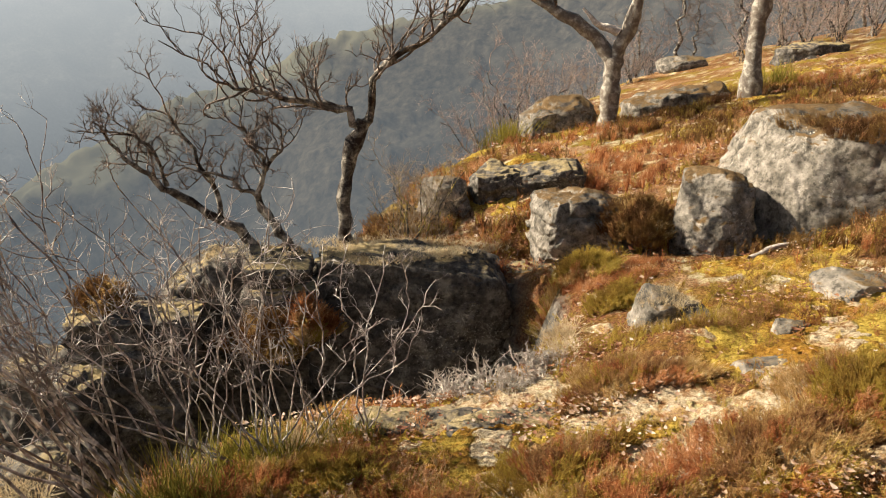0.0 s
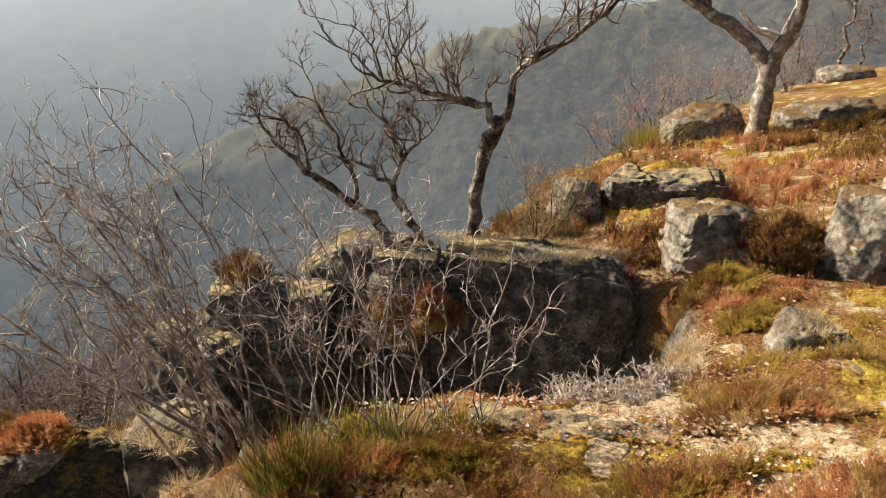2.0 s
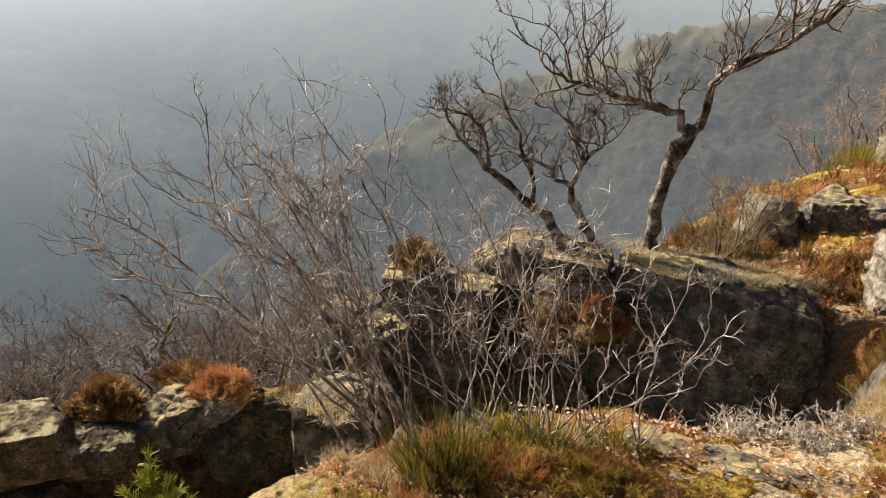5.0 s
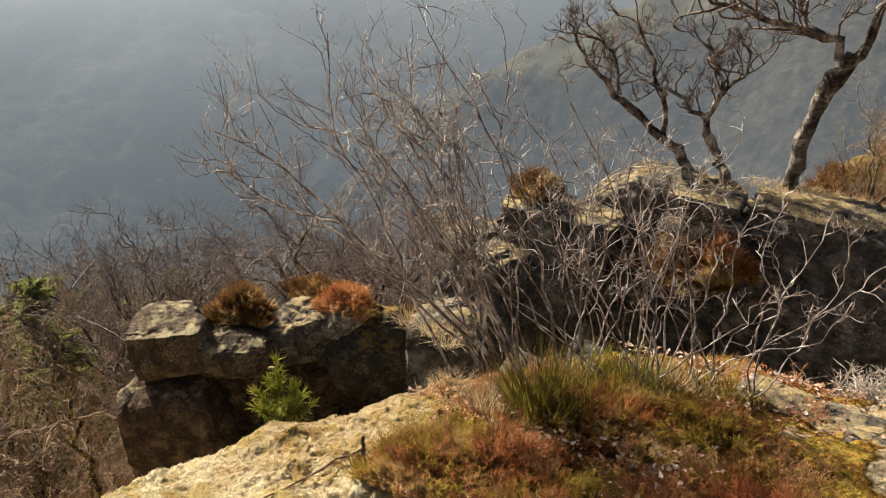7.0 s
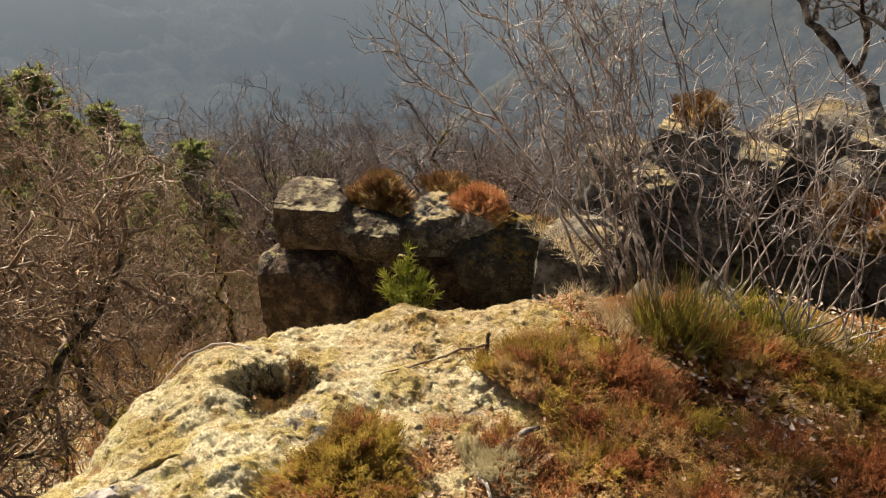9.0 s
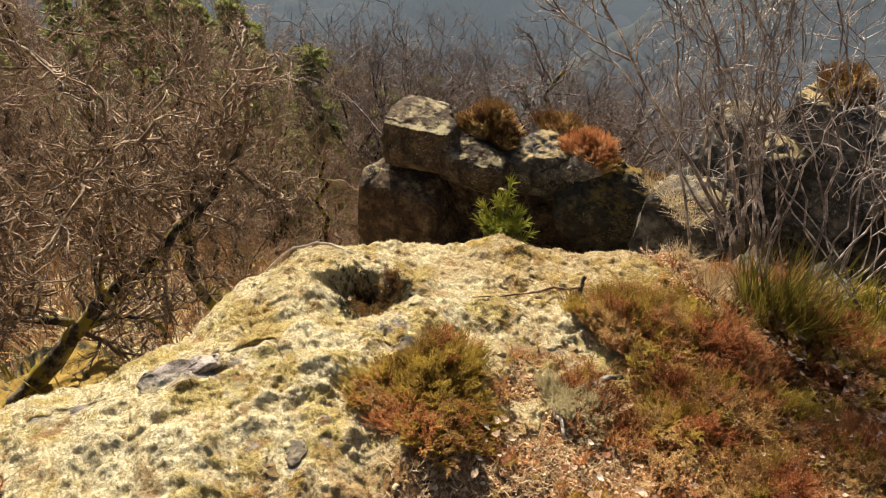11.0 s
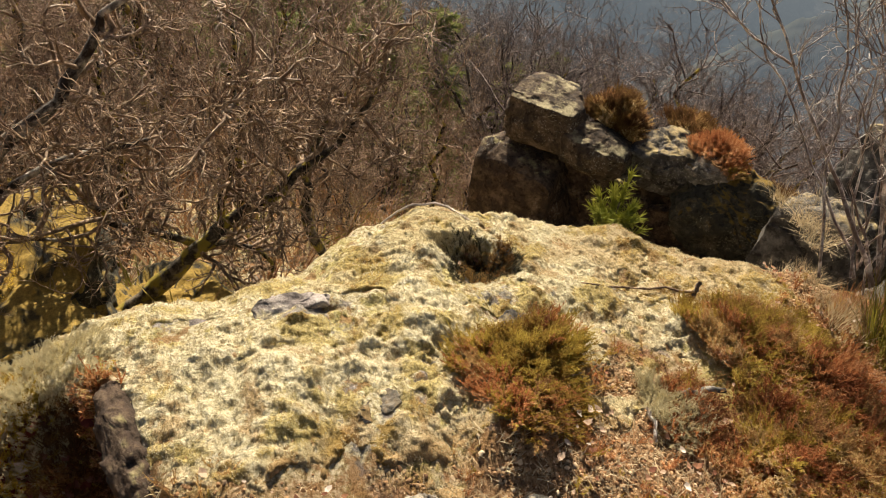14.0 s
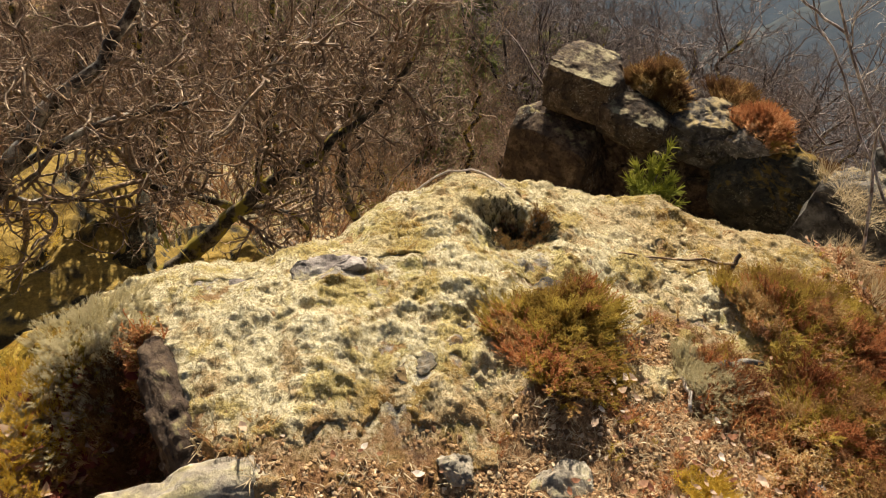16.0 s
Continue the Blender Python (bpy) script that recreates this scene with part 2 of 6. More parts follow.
def fringe(tubes, limb, count, length, radius, depth, rng, first=0.2, **kw):
    """Branches along a limb."""
    limb = np.asarray(limb, float)
    m = len(limb)
    for k in range(count):
        f = first + (1 - first) * (k + rng.uniform(0, 1)) / count
        i = min(int(f * (m - 1)), m - 2)
        q = limb[i] + (limb[i + 1] - limb[i]) * (f * (m - 1) - i)
        axis = limb[i + 1] - limb[i]
        axis /= np.linalg.norm(axis) + 1e-9
        side = rng.normal(0, 1, 3)
        side -= axis * (side @ axis)
        side /= np.linalg.norm(side) + 1e-9
        way = axis * rng.uniform(0.3, 0.9) + side * rng.uniform(0.4, 1.0) + np.array([0, 0, kw.get("up", 0.3) * 1.5])
        grow(tubes, q, way, length * rng.uniform(0.55, 1.2), radius * rng.uniform(0.7, 1.1), depth, rng, **kw)


def scatter(name, template, places, scales, yaws, tilts, material, rng, parent=None, soft=False):
    """Many copies of a small shape joined into one mesh."""
    tv, tf = template
    n, m = len(places), len(tv)
    c, s = np.cos(yaws), np.sin(yaws)
    v = np.empty((n, m, 3))
    v[:, :, 0] = c[:, None] * tv[None, :, 0] - s[:, None] * tv[None, :, 1]
    v[:, :, 1] = s[:, None] * tv[None, :, 0] + c[:, None] * tv[None, :, 1]
    v[:, :, 2] = tv[None, :, 2]
    v *= scales[:, None, None]
    # lean: shear the tops sideways
    v[:, :, 0] += v[:, :, 2] * tilts[:, :1]
    v[:, :, 1] += v[:, :, 2] * tilts[:, 1:2]
    v += places[:, None, :]
    f = (tf[None] + (np.arange(n) * m)[:, None, None]).reshape(-1, tf.shape[1])
    return mesh_object(name, v.reshape(-1, 3), f, material, soft, parent)


def cube_shell(n):
    """Points and quads of a cube's surface, n cells to an edge, from -1 to 1."""
    g = np.linspace(-1, 1, n + 1)
    a, b = np.meshgrid(g, g, indexing="ij")
    o = np.ones_like(a)
    sides = [(o, a, b), (-o, b, a), (b, o, a), (a, -o, b), (a, b, o), (b, a, -o)]
    pts = np.concatenate([np.stack(s, -1).reshape(-1, 3) for s in sides])
    i = np.arange(n)
    i, j = np.meshgrid(i, i, indexing="ij")
    k = (i * (n + 1) + j).ravel()
    q = np.stack([k, k + n + 1, k + n + 2, k + 1], 1)
    quads = np.concatenate([q + m * (n + 1) ** 2 for m in range(6)])
    key = np.round(pts * 1e4).astype(np.int64)
    _, first, inv = np.unique(key, axis=0, return_index=True, return_inverse=True)
    return pts[first], inv.ravel()[quads]


def fracture(p, size, seed, depth, joint=0.6):
    """Shifts and tilts the cells of a jittered lattice, with open joints between, so that a surface breaks into blocks."""
    q = p / size
    c = np.floor(q).astype(np.int64)
    best, second, off = np.full(len(p), 1e9), np.full(len(p), 1e9), np.zeros(len(p))
    for i in (-1, 0, 1):
        for j in (-1, 0, 1):
            for k in (-1, 0, 1):
                ci, cj, ck = c[:, 0] + i, c[:, 1] + j, c[:, 2] + k
                jit = [0.8 * hash3(ci, cj, ck, seed + m) * 0.5 + 0.5 for m in range(3)]
                dx, dy, dz = q[:, 0] - ci - jit[0], q[:, 1] - cj - jit[1], (q[:, 2] - ck - jit[2]) * 1.5
                d = np.sqrt(dx * dx + dy * dy + dz * dz)
                o = hash3(ci, cj, ck, seed + 9) + 1.3 * (hash3(ci, cj, ck, seed + 5) * dx + hash3(ci, cj, ck, seed + 6) * dy + hash3(ci, cj, ck, seed + 7) * dz)
                near = d < best
                second = np.where(near, best, np.minimum(second, d))
                best, off = np.where(near, d, best), np.where(near, o, off)
    return depth * (off - joint * np.exp(-((second - best) / 0.07) ** 2))


def rock_shape(size, seed, n=36, rounding=0.35, cuts=10, rough=0.03, strata=0.025, cut_depth=(0.72, 0.98), keep_top=False, broken=0.032, joint=0.7, planes=()):
    """A broken block: a rounded box cut by random planes, with layered, fractured and weathered faces."""
    rng = np.random.default_rng(seed)
    p, f = cube_shell(n)
    ball = p / np.linalg.norm(p, axis=1)[:, None] * 1.18
    p = p * (1 - rounding) + ball * rounding
    for _ in range(cuts):
        d = rng.normal(0, 1, 3)
        if keep_top:
            d[2] = -abs(d[2]) * 0.5
        d /= np.linalg.norm(d)
        reach = np.abs(d).sum() * (1 - rounding) + 1.18 * rounding
        lim = reach * rng.uniform(*cut_depth) * 0.86
        over = 0.05 * np.logaddexp(0, (p @ d - lim) / 0.05)
        p = p - over[:, None] * d[None] * 0.93
    p = p * (np.asarray(size) / 2)
    for d, lim in planes:
        d = np.asarray(d, float) / np.linalg.norm(d)
        soft = 0.045 * max(size)
        p = p - (soft * np.logaddexp(0, (p @ d - lim) / soft))[:, None] * d[None] * 0.97
    k = 1.0 / max(0.25, min(size))
    m = max(min(size), 0.15)
    q = p + 31.7 * seed
    out = p / (np.linalg.norm(p, axis=1)[:, None] + 1e-6)
    bend = np.stack([fbm(q[:, 0] * k * 2, q[:, 1] * k * 2, q[:, 2] * k * 2, 3, seed + 60 + i) for i in range(3)], 1) * 0.1 * m
    gap = fracture(q + bend, 0.5 * m, seed, broken * m, joint) + fracture(q + bend * 0.5, 0.17 * m, seed + 20, 0.45 * broken * m, joint * 0.6)
    n3 = np.stack([fbm(q[:, 0] * k * 1.3, q[:, 1] * k * 1.3, q[:, 2] * k * 1.3, 6, seed + 50 * i, 0.58) for i in range(3)], 1)
    lay = vnoise(q[:, 2] * 9 / max(m, 0.3) + n3[:, 0] * 0.8, 0.3 * q[:, 0] * k, 0.3 * q[:, 1] * k, seed + 7)
    lay = np.sign(lay) * np.sqrt(np.abs(lay))
    p = p + out * gap[:, None] + rough * m * n3
    p[:, :2] += strata * m * lay[:, None] * out[:, :2]
    fine = fbm(q[:, 0] * 14, q[:, 1] * 14, q[:, 2] * 14, 4, seed + 33, 0.65)
    p += 0.007 * fine[:, None] * out
    return p, f


def rock(name, at, size, turn, seed, material, label, n=36, parent=None, group="", category="rock", **kw):
    v, f = rock_shape(size, seed, n, **kw)
    ob = mesh_object(name, v, f, material, True, parent)
    ob.matrix_basis = pose(*at, *turn)
    if parent is None:
        tagged(ob, label, category, group)
    return ob


# ---------------------------------------------------------------- materials
def ramp_node(nt, stops, interp="LINEAR"):
    r = nt.nodes.new("ShaderNodeValToRGB")
    r.color_ramp.interpolation = interp
    while len(r.color_ramp.elements) < len(stops):
        r.color_ramp.elements.new(0.5)
    for e, (p, c) in zip(r.color_ramp.elements, stops):
        e.position, e.color = p, (*c, 1)
    return r


def noise_node(nt, vec, scale, detail=6, rough=0.6, distort=0.0):
    n = nt.nodes.new("ShaderNodeTexNoise")
    n.inputs["Scale"].default_value, n.inputs["Detail"].default_value = scale, detail
    n.inputs["Roughness"].default_value, n.inputs["Distortion"].default_value = rough, distort
    nt.links.new(vec, n.inputs["Vector"])
    return n


def mix_node(nt, fac, a, b, kind="MIX"):
    m = nt.nodes.new("ShaderNodeMix")
    m.data_type, m.blend_type = "RGBA", kind
    for sock, val in ((m.inputs[0], fac), (m.inputs[6], a), (m.inputs[7], b)):
        if isinstance(val, (int, float)):
            sock.default_value = val
        elif isinstance(val, tuple):
            sock.default_value = (*val, 1)
        else:
            nt.links.new(val, sock)
    return m.outputs[2]


def range_node(nt, val, a, b, c=0.0, d=1.0):
    m = nt.nodes.new("ShaderNodeMapRange")
    m.interpolation_type = "SMOOTHSTEP"
    nt.links.new(val, m.inputs[0])
    for k, x in zip((1, 2, 3, 4), (a, b, c, d)):
        m.inputs[k].default_value = x
    return m.outputs[0]


def start_material(name, rough=0.9, spec=0.2):
    m = bpy.data.materials.new(name)
    m.use_nodes = True
    nt = m.node_tree
    b = nt.nodes["Principled BSDF"]
    b.inputs["Roughness"].default_value = rough
    b.inputs["Specular IOR Level"].default_value = spec
    tc = nt.nodes.new("ShaderNodeTexCoord")
    return m, nt, b, tc.outputs["Object"]


def add_bump(nt, b, height, strength, distance=0.01):
    k = nt.nodes.new("ShaderNodeBump")
    k.inputs["Strength"].default_value, k.inputs["Distance"].default_value = strength, distance
    nt.links.new(height, k.inputs["Height"])
    nt.links.new(k.outputs[0], b.inputs["Normal"])


def rock_material(name, base, lichen, moss, moss_amount=0.5, dark=(0.03, 0.028, 0.025)):
    m, nt, b, vec = start_material(name, 0.92, 0.15)
    big, mid, small = noise_node(nt, vec, 2.2, 5), noise_node(nt, vec, 9, 8, 0.7), noise_node(nt, vec, 55, 6, 0.75)
    col = ramp_node(nt, [(0.3, dark), (0.48, base[0]), (0.62, base[1]), (0.78, base[2])])
    nt.links.new(mid.outputs[0], col.inputs[0])
    spots = range_node(nt, small.outputs[0], 0.54, 0.64)
    patch = range_node(nt, big.outputs[0], 0.48, 0.62)
    mul = nt.nodes.new("ShaderNodeMath")
    mul.operation = "MULTIPLY"
    nt.links.new(spots, mul.inputs[0])
    nt.links.new(patch, mul.inputs[1])
    c1 = mix_node(nt, mul.outputs[0], col.outputs[0], lichen)
    grime = range_node(nt, noise_node(nt, vec, 22, 4, 0.7).outputs[0], 0.35, 0.5, 0.45, 1.0)
    c1 = mix_node(nt, 1.0, c1, grime, "MULTIPLY")
    geo = nt.nodes.new("ShaderNodeNewGeometry")
    sep = nt.nodes.new("ShaderNodeSeparateXYZ")
    nt.links.new(geo.outputs["Normal"], sep.inputs[0])
    addn = nt.nodes.new("ShaderNodeMath")
    addn.operation = "MULTIPLY_ADD"
    nt.links.new(mid.outputs[0], addn.inputs[0])
    addn.inputs[1].default_value = 0.9
    nt.links.new(sep.outputs[2], addn.inputs[2])
    addb = nt.nodes.new("ShaderNodeMath")
    addb.operation = "MULTIPLY_ADD"
    nt.links.new(big.outputs[0], addb.inputs[0])
    addb.inputs[1].default_value = 1.6
    nt.links.new(addn.outputs[0], addb.inputs[2])
    lying = range_node(nt, addb.outputs[0], 2.36 - 0.6 * moss_amount, 2.68 - 0.6 * moss_amount)
    mossy = ramp_node(nt, [(0.35, tuple(0.5 * v for v in moss)), (0.6, moss), (0.8, tuple(min(1, 1.35 * v) for v in moss))])
    nt.links.new(small.outputs[0], mossy.inputs[0])
    c2 = mix_node(nt, lying, c1, mossy.outputs[0])
    nt.links.new(c2, b.inputs["Base Color"])
    addh = nt.nodes.new("ShaderNodeMath")
    addh.operation = "MULTIPLY_ADD"
    nt.links.new(mid.outputs[0], addh.inputs[0])
    addh.inputs[1].default_value = 2.5
    nt.links.new(small.outputs[0], addh.inputs[2])
    add_bump(nt, b, addh.outputs[0], 0.7, 0.012)
    return m


def plant_material(name, stops, through_light=0.25, scale=3.0, rough=0.85, spread=0.7):
    """Leaves, sprigs and blades: each island takes its own tone."""
    m, nt, b, vec = start_material(name, rough, 0.15)
    geo = nt.nodes.new("ShaderNodeNewGeometry")
    n = noise_node(nt, vec, scale, 3)
    mixv = nt.nodes.new("ShaderNodeMath")
    mixv.operation = "MULTIPLY_ADD"
    nt.links.new(geo.outputs["Random Per Island"], mixv.inputs[0])
    mixv.inputs[1].default_value = spread * 0.6
    sub = range_node(nt, n.outputs[0], 0.32, 0.68, 0.0, 1.0 - spread * 0.6)
    nt.links.new(sub, mixv.inputs[2])
    col = ramp_node(nt, stops)
    nt.links.new(mixv.outputs[0], col.inputs[0])
    nt.links.new(col.outputs[0], b.inputs["Base Color"])
    if through_light:
        tr = nt.nodes.new("ShaderNodeBsdfTranslucent")
        nt.links.new(col.outputs[0], tr.inputs[0])
        mx = nt.nodes.new("ShaderNodeMixShader")
        mx.inputs[0].default_value = through_light
        nt.links.new(b.outputs[0], mx.inputs[1])
        nt.links.new(tr.outputs[0], mx.inputs[2])
        nt.links.new(mx.outputs[0], nt.nodes["Material Output"].inputs[0])
    return m


def bark_material(name, dark, light, moss=None, scale=14.0, rough=0.85):
    m, nt, b, vec = start_material(name, rough, 0.2)
    n, n2 = noise_node(nt, vec, scale, 6, 0.7, 0.4), noise_node(nt, vec, scale * 5, 4, 0.7)
    col = ramp_node(nt, [(0.42, dark), (0.52, tuple(0.7 * a + 0.3 * c for a, c in zip(dark, light))), (0.6, light)])
    nt.links.new(n.outputs[0], col.inputs[0])
    out = col.outputs[0]
    if moss:
        fac = range_node(nt, noise_node(nt, vec, scale * 0.6, 5).outputs[0], 0.5, 0.6)
        out = mix_node(nt, fac, out, moss)
    nt.links.new(out, b.inputs["Base Color"])
    add_bump(nt, b, n2.outputs[0], 0.8, 0.01)
    return m


def ground_material():
    m, nt, b, vec = start_material("heath_ground", 0.95, 0.1)

    def attr(name):
        a = nt.nodes.new("ShaderNodeAttribute")
        a.attribute_name = name
        return a.outputs["Fac"]
    big, mid, small = noise_node(nt, vec, 1.6, 5, 0.6), noise_node(nt, vec, 12, 7, 0.7), noise_node(nt, vec, 70, 6, 0.75)
    heath = ramp_node(nt, [(0.32, (0.04, 0.016, 0.009)), (0.45, (0.17, 0.068, 0.03)), (0.56, (0.33, 0.148, 0.062)), (0.7, (0.55, 0.33, 0.17))])
    nt.links.new(small.outputs[0], heath.inputs[0])
    olive = ramp_node(nt, [(0.35, (0.05, 0.026, 0.008)), (0.55, (0.28, 0.15, 0.035)), (0.72, (0.48, 0.28, 0.085))])
    nt.links.new(small.outputs[0], olive.inputs[0])
    c = mix_node(nt, range_node(nt, mid.outputs[0], 0.42, 0.6), heath.outputs[0], olive.outputs[0])
    speck = range_node(nt, noise_node(nt, vec, 38, 4, 0.7).outputs[0], 0.6, 0.66, 0.0, 0.8)
    c = mix_node(nt, speck, c, (0.52, 0.42, 0.28))
    soil = ramp_node(nt, [(0.3, (0.05, 0.028, 0.015)), (0.46, (0.27, 0.15, 0.072)), (0.58, (0.48, 0.3, 0.155)), (0.72, (0.7, 0.51, 0.32))])
    nt.links.new(small.outputs[0], soil.inputs[0])
    c = mix_node(nt, attr("soil"), c, soil.outputs[0])
    moss = ramp_node(nt, [(0.33, (0.06, 0.04, 0.006)), (0.5, (0.26, 0.17, 0.02)), (0.68, (0.5, 0.36, 0.07))])
    nt.links.new(small.outputs[0], moss.inputs[0])
    c = mix_node(nt, attr("moss"), c, moss.outputs[0])
    lich = ramp_node(nt, [(0.3, (0.07, 0.05, 0.02)), (0.43, (0.42, 0.32, 0.15)), (0.52, (0.69, 0.59, 0.37)), (0.68, (0.86, 0.79, 0.6))])
    nt.links.new(small.outputs[0], lich.inputs[0])
    grey = ramp_node(nt, [(0.35, (0.1, 0.09, 0.075)), (0.55, (0.38, 0.33, 0.29)), (0.72, (0.6, 0.54, 0.48))])
    nt.links.new(mid.outputs[0], grey.inputs[0])
    stone_grey = grey.outputs[0]
    stain = mix_node(nt, range_node(nt, noise_node(nt, vec, 6, 5, 0.65).outputs[0], 0.5, 0.62, 0.0, 0.65), lich.outputs[0], (0.5, 0.41, 0.13))
    stain = mix_node(nt, range_node(nt, noise_node(nt, vec, 9, 5, 0.7).outputs[0], 0.52, 0.6, 0.0, 0.85), stain, (0.34, 0.19, 0.08))
    stain = mix_node(nt, range_node(nt, noise_node(nt, vec, 4.3, 6, 0.7).outputs[0], 0.57, 0.63, 0.0, 0.9), stain, stone_grey)
    c = mix_node(nt, attr("lichen"), c, stain)
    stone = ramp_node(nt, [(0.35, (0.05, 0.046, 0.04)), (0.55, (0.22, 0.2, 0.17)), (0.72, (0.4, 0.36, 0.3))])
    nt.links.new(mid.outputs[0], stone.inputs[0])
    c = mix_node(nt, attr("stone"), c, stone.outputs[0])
    nt.links.new(c, b.inputs["Base Color"])
    h = nt.nodes.new("ShaderNodeMath")
    h.operation = "MULTIPLY_ADD"
    nt.links.new(mid.outputs[0], h.inputs[0])
    h.inputs[1].default_value = 1.2
    nt.links.new(small.outputs[0], h.inputs[2])
    add_bump(nt, b, h.outputs[0], 1.0, 0.03)
    return m


def crust_material(name, stops, patches, bump=0.8):
    """A mat of moss or lichen: fine mottling with patches of other tones."""
    m, nt, b, vec = start_material(name, 0.95, 0.08)
    fine = noise_node(nt, vec, 150, 4, 0.7)
    mid = noise_node(nt, vec, 45, 5, 0.7)
    mixed = mix_node(nt, 0.5, fine.outputs[0], mid.outputs[0])
    col = ramp_node(nt, stops)
    nt.links.new(mixed, col.inputs[0])
    c = col.outputs[0]
    for scale, low, high, most, tint in patches:
        c = mix_node(nt, range_node(nt, noise_node(nt, vec, scale, 6, 0.65).outputs[0], low, high, 0.0, most), c, tint, "MULTIPLY")
    worn = nt.nodes.new("ShaderNodeAttribute")
    worn.attribute_name = "worn"
    c = mix_node(nt, worn.outputs["Fac"], c, (0.62, 0.46, 0.32), "MULTIPLY")
    nt.links.new(c, b.inputs["Base Color"])
    add_bump(nt, b, mixed, bump, 0.03)
    return m


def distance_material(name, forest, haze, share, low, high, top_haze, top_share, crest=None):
    """Wooded slopes far off; emission paints in haze that grows with height and distance."""
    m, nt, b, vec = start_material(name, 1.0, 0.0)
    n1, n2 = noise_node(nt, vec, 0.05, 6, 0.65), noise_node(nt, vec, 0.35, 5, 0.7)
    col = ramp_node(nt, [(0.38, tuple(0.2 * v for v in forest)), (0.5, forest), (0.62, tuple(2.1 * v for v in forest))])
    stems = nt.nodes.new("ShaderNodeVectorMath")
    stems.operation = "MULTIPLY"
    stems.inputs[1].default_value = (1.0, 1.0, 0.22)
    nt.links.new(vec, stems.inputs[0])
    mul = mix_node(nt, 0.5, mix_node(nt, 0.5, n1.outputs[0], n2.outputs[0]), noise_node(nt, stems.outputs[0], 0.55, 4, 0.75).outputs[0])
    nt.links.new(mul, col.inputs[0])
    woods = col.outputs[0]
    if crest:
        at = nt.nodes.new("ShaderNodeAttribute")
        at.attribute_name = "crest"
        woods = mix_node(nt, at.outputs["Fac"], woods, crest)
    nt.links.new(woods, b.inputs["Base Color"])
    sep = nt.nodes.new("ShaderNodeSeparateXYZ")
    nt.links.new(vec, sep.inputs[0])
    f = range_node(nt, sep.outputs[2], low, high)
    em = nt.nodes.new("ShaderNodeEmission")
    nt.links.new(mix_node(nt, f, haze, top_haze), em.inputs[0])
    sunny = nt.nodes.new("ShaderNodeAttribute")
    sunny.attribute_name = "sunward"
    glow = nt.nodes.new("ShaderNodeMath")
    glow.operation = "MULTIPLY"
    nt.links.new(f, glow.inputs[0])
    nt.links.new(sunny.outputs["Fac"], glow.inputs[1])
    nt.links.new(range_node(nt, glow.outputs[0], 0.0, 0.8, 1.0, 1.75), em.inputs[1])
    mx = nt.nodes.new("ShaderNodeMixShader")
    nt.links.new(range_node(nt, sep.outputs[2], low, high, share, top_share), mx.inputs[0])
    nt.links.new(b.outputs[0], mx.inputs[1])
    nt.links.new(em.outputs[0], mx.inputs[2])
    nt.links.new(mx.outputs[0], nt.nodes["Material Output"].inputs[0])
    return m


GROUND = ground_material()
ROCK = rock_material("weathered_rock", [(0.095, 0.082, 0.068), (0.22, 0.195, 0.16), (0.38, 0.34, 0.285)], (0.46, 0.43, 0.37), (0.42, 0.32, 0.16), 0.6)
ROCK_PALE = rock_material("lichened_rock", [(0.19, 0.165, 0.13), (0.36, 0.315, 0.26), (0.52, 0.46, 0.38)], (0.66, 0.6, 0.5), (0.22, 0.145, 0.065), 0.6)
ROCK_HEATHY = rock_material("heath_topped_rock", [(0.19, 0.165, 0.13), (0.36, 0.315, 0.26), (0.5, 0.445, 0.37)], (0.62, 0.56, 0.47), (0.17, 0.105, 0.045), 0.85)
ROCK_BARE = rock_material("bare_pinkish_rock", [(0.24, 0.2, 0.175), (0.48, 0.42, 0.37), (0.66, 0.59, 0.53)], (0.74, 0.69, 0.6), (0.5, 0.42, 0.22), 0.1)
ROCK_BROWN = rock_material("brown_rock", [(0.075, 0.05, 0.034), (0.17, 0.12, 0.078), (0.3, 0.225, 0.15)], (0.36, 0.34, 0.28), (0.42, 0.36, 0.16), 0.3)
ROCK_MOSSED = rock_material("moss_covered_rock", [(0.05, 0.045, 0.03), (0.11, 0.09, 0.06), (0.2, 0.17, 0.12)], (0.3, 0.27, 0.18), (0.34, 0.225, 0.055), 0.92)
ROCK_CRUSTED = rock_material("lichen_crusted_rock", [(0.34, 0.29, 0.22), (0.52, 0.455, 0.34), (0.68, 0.6, 0.46)], (0.74, 0.68, 0.52), (0.5, 0.42, 0.22), 0.5, (0.16, 0.13, 0.1))
ROCK_TAN = rock_material("tan_rock", [(0.085, 0.06, 0.04), (0.18, 0.13, 0.085), (0.28, 0.215, 0.15)], (0.36, 0.32, 0.25), (0.4, 0.34, 0.2), 0.42)
ROCK_MOSSY = rock_material("mossy_rock", [(0.05, 0.045, 0.03), (0.11, 0.09, 0.06), (0.2, 0.17, 0.12)], (0.3, 0.27, 0.18), (0.25, 0.16, 0.035), 0.74)
BARK = bark_material("oak_bark", (0.028, 0.019, 0.014), (0.42, 0.37, 0.3), scale=9)
BARK_PALE = bark_material("pale_bark", (0.14, 0.11, 0.085), (0.42, 0.38, 0.31), scale=9)
BARK_MOSS = bark_material("mossy_bark", (0.02, 0.016, 0.012), (0.2, 0.16, 0.11), (0.32, 0.25, 0.045))
TWIG = bark_material("twig_bark", (0.07, 0.05, 0.038), (0.34, 0.25, 0.19), scale=20, rough=0.5)
